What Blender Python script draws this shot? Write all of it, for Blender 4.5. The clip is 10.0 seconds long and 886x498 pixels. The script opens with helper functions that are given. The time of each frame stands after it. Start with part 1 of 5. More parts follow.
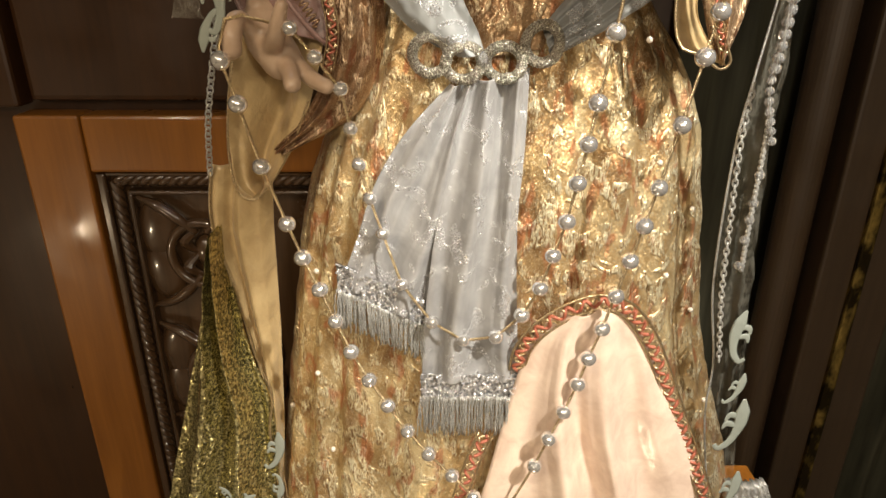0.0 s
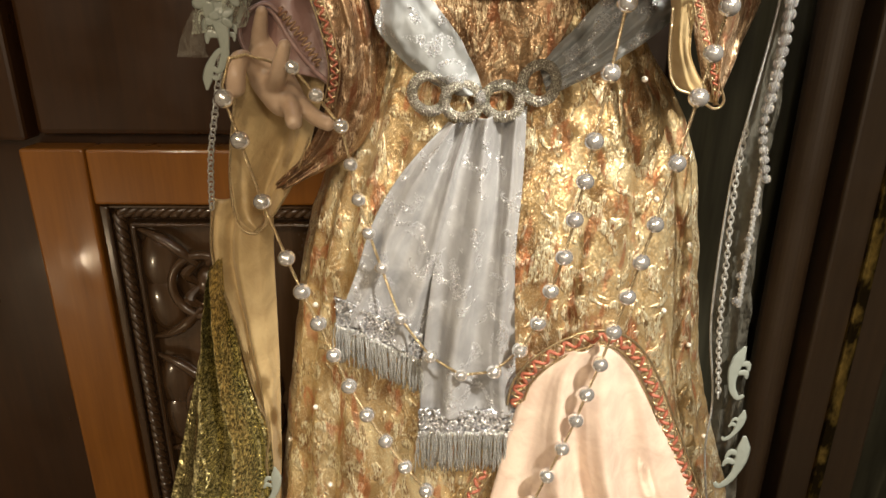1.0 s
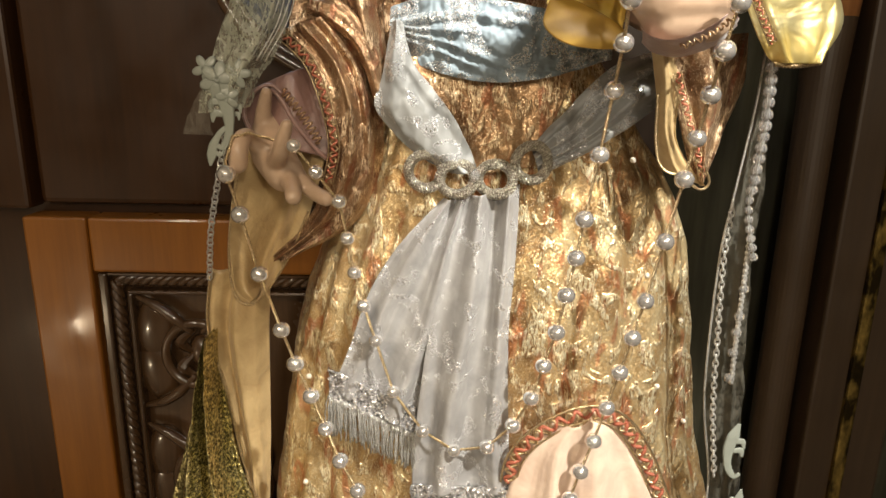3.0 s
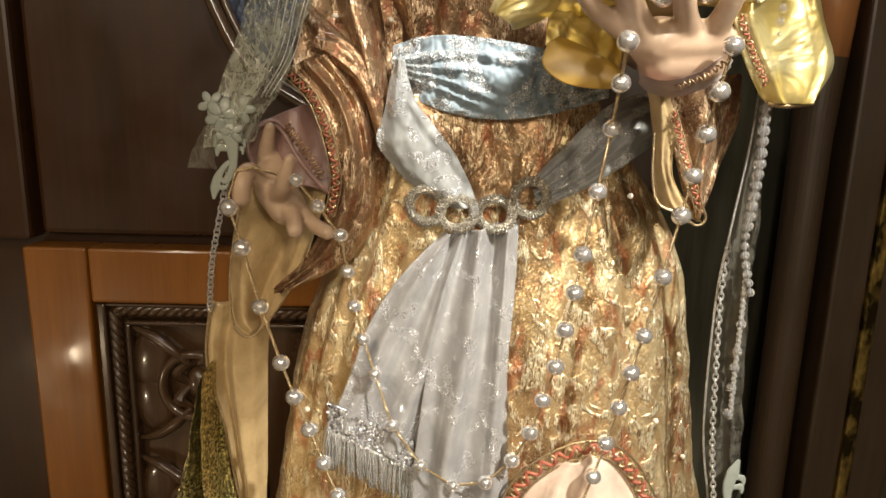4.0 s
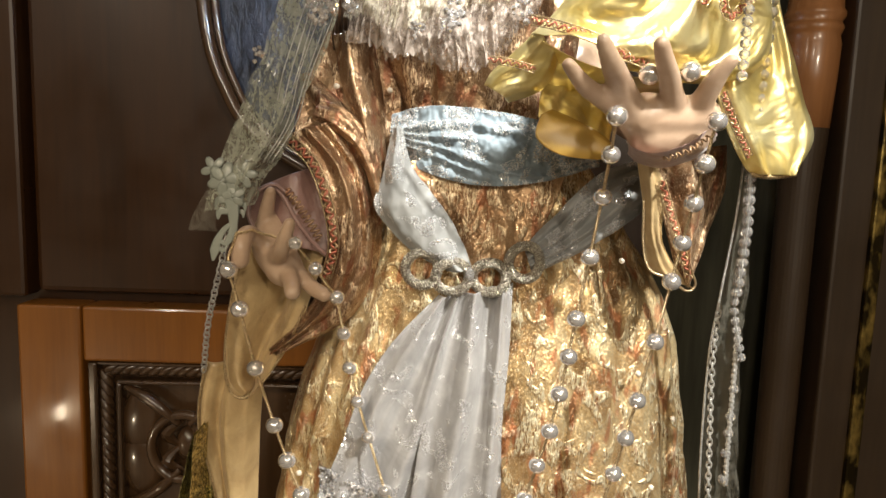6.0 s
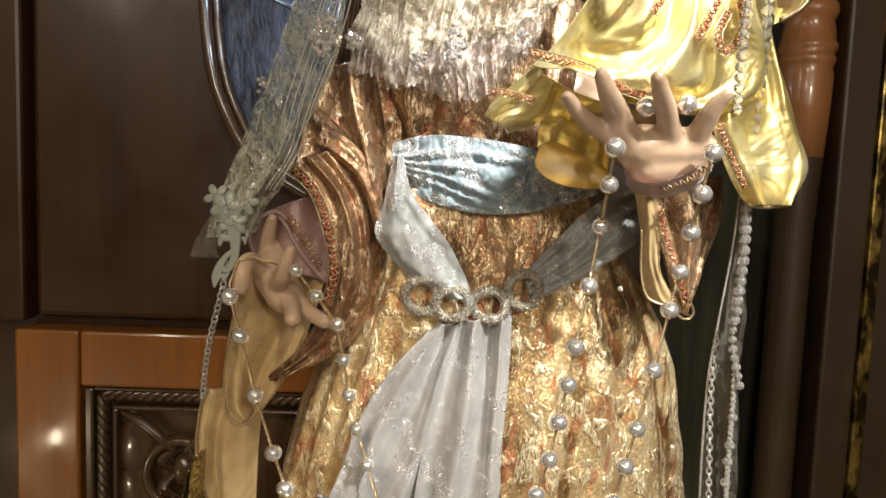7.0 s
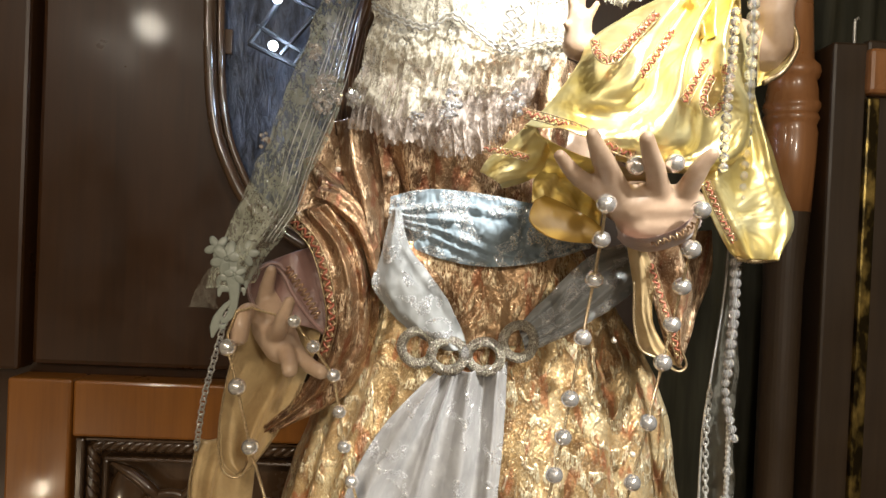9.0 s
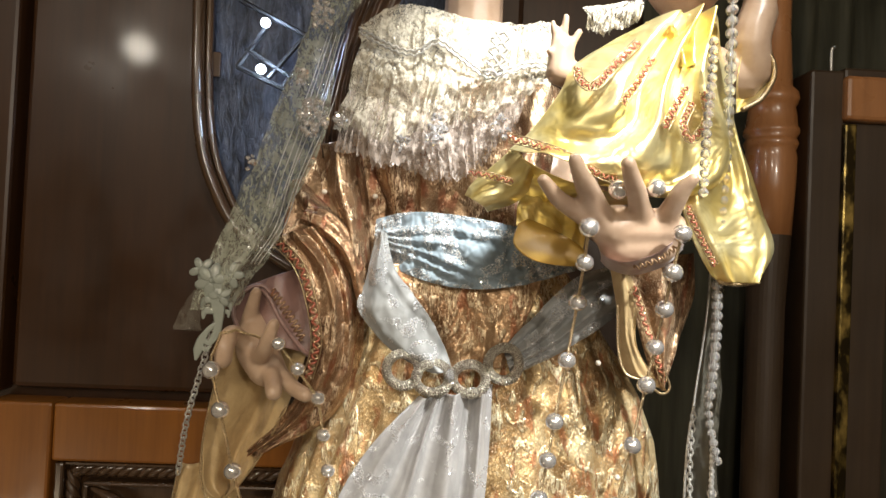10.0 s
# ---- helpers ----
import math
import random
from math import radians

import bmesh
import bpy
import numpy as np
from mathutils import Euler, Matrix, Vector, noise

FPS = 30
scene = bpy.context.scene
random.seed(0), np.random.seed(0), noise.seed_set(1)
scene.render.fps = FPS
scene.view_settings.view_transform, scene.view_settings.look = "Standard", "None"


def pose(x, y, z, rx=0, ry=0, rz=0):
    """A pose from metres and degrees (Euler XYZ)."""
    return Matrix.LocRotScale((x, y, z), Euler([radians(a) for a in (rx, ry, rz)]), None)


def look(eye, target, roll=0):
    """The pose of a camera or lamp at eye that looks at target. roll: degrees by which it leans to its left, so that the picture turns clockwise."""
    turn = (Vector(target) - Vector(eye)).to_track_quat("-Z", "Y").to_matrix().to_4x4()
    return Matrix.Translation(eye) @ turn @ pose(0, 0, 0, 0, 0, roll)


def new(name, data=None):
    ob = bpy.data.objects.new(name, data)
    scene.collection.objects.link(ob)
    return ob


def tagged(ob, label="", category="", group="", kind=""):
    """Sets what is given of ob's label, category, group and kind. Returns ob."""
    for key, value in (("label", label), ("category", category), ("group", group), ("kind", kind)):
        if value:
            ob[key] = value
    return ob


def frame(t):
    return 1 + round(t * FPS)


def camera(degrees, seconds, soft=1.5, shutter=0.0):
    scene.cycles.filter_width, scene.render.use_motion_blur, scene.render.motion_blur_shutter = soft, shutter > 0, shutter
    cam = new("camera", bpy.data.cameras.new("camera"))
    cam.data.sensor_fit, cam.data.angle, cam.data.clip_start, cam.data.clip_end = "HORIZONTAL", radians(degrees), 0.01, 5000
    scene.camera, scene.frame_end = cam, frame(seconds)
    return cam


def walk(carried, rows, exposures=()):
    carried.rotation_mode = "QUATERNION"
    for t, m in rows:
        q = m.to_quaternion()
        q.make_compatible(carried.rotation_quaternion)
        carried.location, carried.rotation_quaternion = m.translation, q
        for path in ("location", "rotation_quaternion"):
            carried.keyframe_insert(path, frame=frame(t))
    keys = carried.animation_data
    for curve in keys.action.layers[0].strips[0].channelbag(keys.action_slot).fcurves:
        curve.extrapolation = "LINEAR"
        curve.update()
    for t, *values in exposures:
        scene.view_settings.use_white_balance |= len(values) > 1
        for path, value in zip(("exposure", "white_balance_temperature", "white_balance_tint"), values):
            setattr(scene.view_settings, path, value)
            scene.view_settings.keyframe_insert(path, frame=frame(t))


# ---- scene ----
cam = camera(68.0, 10.0, 1.5)
METRES, EYE, TILT, LEAN, TURN = 0.095, 1.5, -23.0, 0.0, 0.0
ROWS = [
    (0.0, 0.0, 0.0, 0.0, 0.0, 0.0, -0.0),
    (0.5, 0.009, -0.0377, 0.0279, 0.0, 1.34, -0.17),
    (1.0, 0.0486, -0.0677, 0.054, 0.16, 2.68, -0.28),
    (1.5, 0.0983, -0.0995, 0.0776, -0.21, 4.32, -0.26),
    (2.0, 0.142, -0.141, 0.1101, -0.3, 5.67, -0.3),
    (2.5, 0.1341, -0.1784, 0.1258, -0.1, 7.02, -0.57),
    (3.0, 0.0885, -0.2224, 0.1413, -0.15, 8.47, -0.89),
    (4.5, 0.0418, -0.3553, 0.1817, -0.69, 12.48, -1.27),
    (5.0, 0.0604, -0.4044, 0.1938, -0.95, 13.85, -1.29),
    (5.5, 0.0381, -0.4403, 0.2022, -1.04, 15.05, -1.43),
    (7.0, -0.0345, -0.5658, 0.2423, -1.5, 18.21, -1.63),
    (7.5, -0.047, -0.6105, 0.2423, -1.51, 19.34, -1.75),
    (8.0, -0.053, -0.6562, 0.248, -1.51, 20.47, -1.83),
    (8.5, -0.0605, -0.703, 0.2432, -1.76, 21.51, -1.81),
    (9.0, -0.0572, -0.744, 0.242, -2.01, 22.37, -1.76),
    (9.5, -0.0436, -0.7641, 0.2478, -2.15, 23.39, -1.8),
    (10.0, -0.0224, -0.7993, 0.2449, -3.04, 24.22, -1.48),
]
walk(cam, [(t, pose(0, 0, EYE, TILT, LEAN, TURN) @ pose(METRES * x, METRES * y, METRES * z, 90 + pitch, roll, yaw)) for t, x, y, z, yaw, pitch, roll in ROWS],
     exposures=[(0.0, 0.1, 6500, 10), (4.5, 0.1, 6400, 10), (10.0, 0.08, 6000, 10)])

# ---- world and lamps ----
world = bpy.data.worlds.new("world")
scene.world = world
world.use_nodes = True
world.node_tree.nodes["Background"].inputs[0].default_value = (0.9, 0.75, 0.6, 1)
world.node_tree.nodes["Background"].inputs[1].default_value = 0.02


def spot(name, eye, target, watts, colour, size=0.04, cone=70, blend=0.6):
    d = bpy.data.lights.new(name, "SPOT")
    d.energy, d.color, d.shadow_soft_size = watts, colour, size
    d.spot_size, d.spot_blend = radians(cone), blend
    ob = new(name, d)
    ob.matrix_world = look(eye, target)
    return ob


def bulb(name, place, watts, colour, size=0.05):
    d = bpy.data.lights.new(name, "POINT")
    d.energy, d.color, d.shadow_soft_size = watts, colour, size
    ob = new(name, d)
    ob.location = place
    return ob


WARM, NEUTRAL = (1.0, 0.86, 0.66), (1.0, 0.95, 0.84)
spot("key_spot", (0.95, -0.45, 2.7), (0.2, 0.85, 0.9), 330, NEUTRAL, 0.035, 27, 0.45)
spot("left_spot", (-0.6, -0.7, 2.5), (-0.16, 0.86, 1.02), 52, (1.0, 0.8, 0.54), 0.04, 30, 0.9)
spot("child_spot", (0.45, 0.0, 2.7), (0.19, 0.77, 1.83), 320, NEUTRAL, 0.07, 24, 0.75)
# Nave lamp, placed by its reflection in the varnished door
bulb("unseen_rear_lamp", (-1.6, -1.0, 2.67), 20, WARM, 0.07)
bulb("low_lamp", (-1.62, -0.2, 0.42), 8, (1.0, 0.78, 0.5), 0.03)
bulb("foot_lamp", (0.06, 0.28, 0.22), 2.8, (1.0, 0.82, 0.56), 0.03)
# Nave lamp, its strength raised to serve as frontal fill
bulb("unseen_rear_lamp", (0.7, -2.0, 2.3), 84, WARM, 0.12)
# Extra unseen light behind the camera, added only as frontal fill
bulb("unseen_rear_lamp", (-0.5, -2.2, 2.6), 36, WARM, 0.12)

# ---- materials ----


def material(name, base=(0.5, 0.5, 0.5), rough=0.5, metal=0.0):
    m = bpy.data.materials.new(name)
    m.use_nodes = True
    b = m.node_tree.nodes["Principled BSDF"]
    b.inputs["Base Color"].default_value = (*base, 1)
    b.inputs["Roughness"].default_value = rough
    b.inputs["Metallic"].default_value = metal
    return m, m.node_tree, b


def node(nt, kind, **inputs):
    n = nt.nodes.new(kind)
    for k, v in inputs.items():
        n.inputs[k.replace("_", " ")].default_value = v
    return n


def coords(nt, scale=(1, 1, 1), turn=(0, 0, 0)):
    c = nt.nodes.new("ShaderNodeTexCoord")
    m = node(nt, "ShaderNodeMapping", Scale=scale, Rotation=turn)
    nt.links.new(c.outputs["Object"], m.inputs["Vector"])
    return m.outputs[0]


def noisy(nt, vec, scale, detail=3.0, rough=0.55, distort=0.0):
    n = node(nt, "ShaderNodeTexNoise", Scale=scale, Detail=detail, Roughness=rough, Distortion=distort)
    nt.links.new(vec, n.inputs["Vector"])
    return n.outputs["Fac"]


def cells(nt, vec, scale, feature="F1", out="Distance"):
    n = node(nt, "ShaderNodeTexVoronoi", Scale=scale)
    n.feature = feature
    nt.links.new(vec, n.inputs["Vector"])
    return n.outputs[out]


def ramp(nt, fac, *stops):
    n = nt.nodes.new("ShaderNodeValToRGB")
    e = n.color_ramp.elements
    while len(e) < len(stops):
        e.new(0.5)
    for k, (at, c) in enumerate(stops):
        e[k].position = at
        e[k].color = (*c, 1) if len(c) == 3 else c
    nt.links.new(fac, n.inputs[0])
    return n.outputs[0]


def mix(nt, fac, a, b, how="MIX"):
    n = nt.nodes.new("ShaderNodeMix")
    n.data_type, n.blend_type = "RGBA", how
    for sock, v in ((n.inputs[0], fac), (n.inputs[6], a), (n.inputs[7], b)):
        if isinstance(v, (int, float)):
            sock.default_value = v
        elif isinstance(v, tuple):
            sock.default_value = (*v, 1)
        else:
            nt.links.new(v, sock)
    return n.outputs[2]


def bump(nt, b, height, strength, dist=0.002, after=None):
    n = node(nt, "ShaderNodeBump", Strength=strength, Distance=dist)
    nt.links.new(height, n.inputs["Height"])
    if after is not None:
        nt.links.new(after, n.inputs["Normal"])
    nt.links.new(n.outputs[0], b.inputs["Normal"])
    return n.outputs[0]


def glitter(nt, b, scale, amount, after=None):
    """Tiny flakes that each lie at their own angle."""
    c = cells(nt, coords(nt), scale, "F1", "Color")
    s = node(nt, "ShaderNodeVectorMath")
    s.operation = "SUBTRACT"
    s.inputs[1].default_value = (0.5, 0.5, 0.5)
    nt.links.new(c, s.inputs[0])
    k = node(nt, "ShaderNodeVectorMath")
    k.operation = "SCALE"
    nt.links.new(s.outputs[0], k.inputs[0])
    if isinstance(amount, (int, float)):
        k.inputs["Scale"].default_value = amount
    else:
        nt.links.new(amount, k.inputs["Scale"])
    a = node(nt, "ShaderNodeVectorMath")
    a.operation = "ADD"
    nt.links.new(k.outputs[0], a.inputs[0])
    if after is None:
        g = nt.nodes.new("ShaderNodeNewGeometry")
        after = g.outputs["Normal"]
    nt.links.new(after, a.inputs[1])
    e = node(nt, "ShaderNodeVectorMath")
    e.operation = "NORMALIZE"
    nt.links.new(a.outputs[0], e.inputs[0])
    nt.links.new(e.outputs[0], b.inputs["Normal"])


def G(v):
    return (v, v, v)


def make_brocade(name, dark, mid, pale, light, red, relief=1.0):
    """Metal-thread cloth: a fine weave, glints coloured in, with clusters of raised upright threads."""
    m, nt, b = material(name, mid, 0.4, 0.74)
    cloth_tone = tuple((p + q) / 2 for p, q in zip(mid, pale))
    ribs = mix(nt, 0.4, noisy(nt, coords(nt, (1, 1, 0.2)), 300, 2, 0.6, 1.0), noisy(nt, coords(nt, (1, 1, 0.3)), 560, 1, 0.5, 0.8))
    fine = noisy(nt, coords(nt, (1, 1, 0.7)), 640, 2, 0.65)
    wide = noisy(nt, coords(nt, (1, 1, 0.5)), 13, 3, 0.6, 0.8)
    patch = noisy(nt, coords(nt, (1, 1, 0.6)), 36, 2, 0.5, 1.2)
    fleck = noisy(nt, coords(nt, (1, 1, 0.35)), 48, 2, 0.5, 0.4)
    motif = ramp(nt, patch, (0.49, G(0.04)), (0.56, G(0.9)))
    cloth = ramp(nt, wide, (0.34, dark), (0.48, mid), (0.66, pale))
    lines = ramp(nt, ribs, (0.41, dark), (0.48, cloth_tone), (0.555, light))
    tone = mix(nt, motif, cloth, lines)
    # Pale specks put the metal threads' glints into the base colour
    tone = mix(nt, ramp(nt, fine, (0.54, G(0)), (0.68, G(0.7))), tone, light)
    tone = mix(nt, ramp(nt, fleck, (0.57, G(0)), (0.65, G(0.6))), tone, red)
    nt.links.new(tone, b.inputs["Base Color"])
    nt.links.new(ramp(nt, fine, (0.35, G(0.52)), (0.65, G(0.27))), b.inputs["Roughness"])
    first = bump(nt, b, noisy(nt, coords(nt, (1, 1, 0.45)), 34, 4, 0.65, 0.8), 0.24, 0.0045)
    second = bump(nt, b, mix(nt, 1.0, ribs, motif, "MULTIPLY"), 0.9 * relief, 0.0028, first)
    glitter(nt, b, 460, 0.34, bump(nt, b, fine, 0.35, 0.0008, second))
    return m


BROCADE = make_brocade("gold_brocade", (0.25, 0.125, 0.045), (0.56, 0.37, 0.165), (0.88, 0.72, 0.42), (1.0, 0.94, 0.7), (0.5, 0.15, 0.06))
COPPER = make_brocade("copper_brocade", (0.1, 0.047, 0.024), (0.25, 0.14, 0.072), (0.4, 0.255, 0.14), (0.8, 0.62, 0.42), (0.27, 0.08, 0.04), 0.7)
BRONZE = make_brocade("bronze_brocade", (0.2, 0.1, 0.045), (0.38, 0.22, 0.11), (0.56, 0.38, 0.21), (0.9, 0.74, 0.5), (0.4, 0.13, 0.06), 0.8)


def make_satin(name, base, shade, rough=0.32, wrinkle=0.35, sheen=0.3):
    m, nt, b = material(name, base, rough)
    n = noisy(nt, coords(nt), 26, 4, 0.6, 0.4)
    nt.links.new(ramp(nt, n, (0.3, shade), (0.65, base)), b.inputs["Base Color"])
    b.inputs["Sheen Weight"].default_value = sheen
    b.inputs["Specular IOR Level"].default_value = 0.7
    first = bump(nt, b, n, wrinkle, 0.006)
    bump(nt, b, noisy(nt, coords(nt), 900, 1), 0.12, 0.0005, first)
    return m


PINK = make_satin("pink_satin", (0.76, 0.6, 0.48), (0.6, 0.44, 0.35), 0.2, 0.25, 0.1)
ROSE = make_satin("rose_satin", (0.24, 0.135, 0.11), (0.17, 0.09, 0.075), 0.4, 0.4)
HAIR = make_satin("brown_hair", (0.1, 0.05, 0.02), (0.03, 0.014, 0.007), 0.35, 0.3, 0.0)
OCHRE = make_satin("ochre_sole", (0.48, 0.3, 0.05), (0.4, 0.24, 0.04), 0.38, 0.08, 0.0)
CREAM = make_satin("cream_satin", (0.5, 0.37, 0.19), (0.36, 0.25, 0.12), 0.3, 0.6, 0.1)


def make_sash(name, base, shade, glitter_tone, amount, rough=0.3):
    m, nt, b = material(name, base, 0.34)
    n = noisy(nt, coords(nt), 20, 3, 0.6, 0.5)
    patch = noisy(nt, coords(nt), 24, 1, 0.4, 1.5)
    grain = cells(nt, coords(nt), 420)
    mask = ramp(nt, patch, (0.6 - amount, G(0)), (0.66 - amount, G(1)))
    spark = mix(nt, 1.0, mask, ramp(nt, grain, (0.3, G(1)), (0.6, G(0))), "MULTIPLY")
    nt.links.new(mix(nt, spark, ramp(nt, n, (0.3, shade), (0.65, base)), glitter_tone), b.inputs["Base Color"])
    nt.links.new(spark, b.inputs["Metallic"])
    nt.links.new(ramp(nt, spark, (0.0, G(rough)), (1.0, G(0.16))), b.inputs["Roughness"])
    b.inputs["Specular IOR Level"].default_value = 0.4
    b.inputs["Sheen Weight"].default_value = 0.25
    first = bump(nt, b, n, 0.4, 0.006)
    glitter(nt, b, 420, ramp(nt, spark, (0.0, G(0.0)), (0.5, G(0.9))), bump(nt, b, spark, 0.6, 0.002, first))
    return m


SILVER_SATIN = make_sash("silver_satin", (0.33, 0.322, 0.318), (0.2, 0.195, 0.195), (0.95, 0.95, 0.97), 0.055, 0.34)
GAUZE = make_sash("silver_gauze", (0.27, 0.275, 0.27), (0.17, 0.175, 0.175), (0.95, 0.96, 1.0), 0.07, 0.5)
ORGANZA = make_sash("blue_organza", (0.215, 0.27, 0.31), (0.15, 0.19, 0.22), (1.0, 1.0, 1.0), 0.12, 0.7)


def make_thread(name, base, rough, metal, scale=500):
    m, nt, b = material(name, base, rough, metal)
    n = noisy(nt, coords(nt), scale, 2)
    nt.links.new(ramp(nt, n, (0.3, tuple(c * 0.45 for c in base)), (0.7, base)), b.inputs["Base Color"])
    bump(nt, b, n, 0.8, 0.001)
    return m


SILVER_THREAD = make_thread("silver_thread", (0.72, 0.71, 0.68), 0.3, 0.6)
GOLD_THREAD = make_thread("gold_thread", (0.72, 0.56, 0.34), 0.3, 0.9)
RED_THREAD = make_thread("red_thread", (0.5, 0.15, 0.085), 0.45, 0.2)
m, nt, b = material("mesh_metal", (0.5, 0.46, 0.4), 0.28, 0.85)
g = cells(nt, coords(nt), 620)
nt.links.new(ramp(nt, g, (0.2, (0.95, 0.91, 0.8)), (0.6, (0.33, 0.3, 0.25))), b.inputs["Base Color"])
glitter(nt, b, 620, 0.3, bump(nt, b, g, 0.9, 0.002))
MESH_METAL = m
m, nt, b = material("glitter_band", (0.8, 0.8, 0.82), 0.18, 0.8)
g = noisy(nt, coords(nt), 300, 2)
nt.links.new(ramp(nt, g, (0.35, (0.3, 0.3, 0.31)), (0.65, (0.95, 0.95, 0.97))), b.inputs["Base Color"])
glitter(nt, b, 380, 1.2, bump(nt, b, g, 0.8, 0.002))
GLITTER_BAND = m

m, nt, b = material("yellow_lame", (0.86, 0.66, 0.2), 0.33, 0.82)
n = noisy(nt, coords(nt), 16, 3, 0.55, 0.6)
nt.links.new(ramp(nt, n, (0.3, (0.8, 0.62, 0.18)), (0.65, (0.97, 0.88, 0.5))), b.inputs["Base Color"])
bump(nt, b, noisy(nt, coords(nt), 700, 1), 0.15, 0.0005, bump(nt, b, n, 0.7, 0.012))
LAME = m

m, nt, b = material("olive_lame", (0.3, 0.26, 0.1), 0.24, 0.9)
g = noisy(nt, coords(nt), 200, 2)
nt.links.new(ramp(nt, g, (0.38, (0.13, 0.11, 0.035)), (0.66, (0.95, 0.86, 0.45))), b.inputs["Base Color"])
glitter(nt, b, 360, 0.45, bump(nt, b, noisy(nt, coords(nt, (1, 1, 0.5)), 30, 4), 0.8, 0.012))
OLIVE = m


def make_sheer(name, base, low, high, scale, rough=0.25, sparkle=0.0):
    """A net of thread with holes between, denser where flowers are worked in."""
    m, nt, b = material(name, base, rough)
    net = noisy(nt, coords(nt, (1, 1, 0.4)), scale, 2, 0.6, 0.6)
    flower = noisy(nt, coords(nt), 34, 4, 0.65, 1.4)
    cover = mix(nt, ramp(nt, flower, (0.46, G(0)), (0.6, G(1))), ramp(nt, net, (0.42, G(low)), (0.58, G(high))), G(high))
    nt.links.new(cover, b.inputs["Alpha"])
    b.inputs["Specular IOR Level"].default_value = 0.8
    first = bump(nt, b, net, 0.5, 0.0015, bump(nt, b, flower, 0.6, 0.003))
    if sparkle:
        where = ramp(nt, noisy(nt, coords(nt), 26, 2, 0.5, 0.8), (0.5, G(0)), (0.62, G(1)))
        dots = mix(nt, 1.0, where, ramp(nt, cells(nt, coords(nt), 300), (0.2, G(1)), (0.45, G(0))), "MULTIPLY")
        nt.links.new(dots, b.inputs["Metallic"])
        nt.links.new(ramp(nt, dots, (0, G(rough)), (1, G(0.1))), b.inputs["Roughness"])
        glitter(nt, b, 300, mix(nt, 1.0, dots, G(sparkle), "MULTIPLY"), first)
    return m


LACE = make_sheer("cream_lace", (0.68, 0.63, 0.51), 0.12, 0.72, 420, 0.6, 0.7)
NET = make_sheer("silver_pink_net", (0.56, 0.48, 0.42), 0.1, 0.6, 420, 0.5, 1.0)
VEIL = make_sheer("pale_green_veil", (0.42, 0.435, 0.35), 0.16, 0.66, 230, 0.1, 1.4)
TULLE = make_sheer("grey_tulle", (0.36, 0.34, 0.28), 0.06, 0.24, 400, 0.1, 1.2)
m, nt, b = material("applique", (0.26, 0.28, 0.245), 0.25)
bump(nt, b, noisy(nt, coords(nt), 120, 3), 0.5, 0.002)
APPLIQUE = m

m, nt, b = material("silver_pearl", (0.92, 0.91, 0.9), 0.1, 0.86)
nt.links.new(ramp(nt, noisy(nt, coords(nt), 60, 3), (0.3, G(0.05)), (0.7, G(0.13))), b.inputs["Roughness"])
SILVER_PEARL = m
m, nt, b = material("cut_stone", (0.95, 0.95, 0.97), 0.06, 0.85)
STONE = m
m, nt, b = material("pearl", (0.75, 0.68, 0.58), 0.2, 0.1)
PEARL = m
m, nt, b = material("crystal", (0.97, 0.97, 0.97), 0.04)
b.inputs["Transmission Weight"].default_value = 0.88
b.inputs["IOR"].default_value = 1.6
CRYSTAL = m

m, nt, b = material("painted_skin", (0.55, 0.37, 0.26), 0.34)
n = noisy(nt, coords(nt), 28, 4, 0.6)
nt.links.new(ramp(nt, n, (0.3, (0.36, 0.245, 0.165)), (0.7, (0.46, 0.335, 0.24))), b.inputs["Base Color"])
bump(nt, b, noisy(nt, coords(nt), 160, 3), 0.08, 0.001)
SKIN = m


def make_wood(name, dark, light, rough, turn=(0, 0, 0), coat=0.4):
    m, nt, b = material(name, light, rough)
    v = coords(nt, (1, 1, 0.06), turn)
    grain = noisy(nt, v, 60, 5, 0.65, 0.4)
    wide = noisy(nt, v, 9, 3, 0.55)
    c = mix(nt, 0.45, ramp(nt, grain, (0.3, dark), (0.7, light)), ramp(nt, wide, (0.3, dark), (0.7, light)))
    nt.links.new(c, b.inputs["Base Color"])
    nt.links.new(ramp(nt, noisy(nt, coords(nt), 7, 4), (0.3, G(rough * 0.75)), (0.7, G(rough * 1.3))), b.inputs["Roughness"])
    b.inputs["Coat Weight"].default_value = coat
    nt.links.new(ramp(nt, noisy(nt, coords(nt, (1, 1, 0.05)), 24, 4, 0.7), (0.35, G(0.05)), (0.7, G(0.16))), b.inputs["Coat Roughness"])
    bump(nt, b, grain, 0.12, 0.001)
    return m


HONEY = make_wood("honey_wood", (0.19, 0.066, 0.008), (0.33, 0.122, 0.017), 0.36, (0, 0, 0), 0.15)
HONEY_ACROSS = make_wood("honey_wood_across", (0.19, 0.066, 0.008), (0.33, 0.122, 0.017), 0.36, (0, radians(90), 0), 0.15)
BROWN = make_wood("brown_wood", (0.026, 0.0098, 0.0026), (0.055, 0.021, 0.0055), 0.36, (0, 0, 0), 0.2)
CARVED = make_wood("carved_wood", (0.042, 0.022, 0.01), (0.095, 0.05, 0.023), 0.22, (0, 0, 0), 0.9)
# Dark post wood; also stands in for the shade below the reddish heads
SHADED_DARKWOOD = make_wood("shaded_dark_wood", (0.03, 0.018, 0.01), (0.06, 0.037, 0.02), 0.45, (0, 0, 0), 0.15)
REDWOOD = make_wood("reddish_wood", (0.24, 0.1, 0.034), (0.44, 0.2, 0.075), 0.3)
m, nt, b = material("brass", (0.7, 0.5, 0.15), 0.25, 0.9)
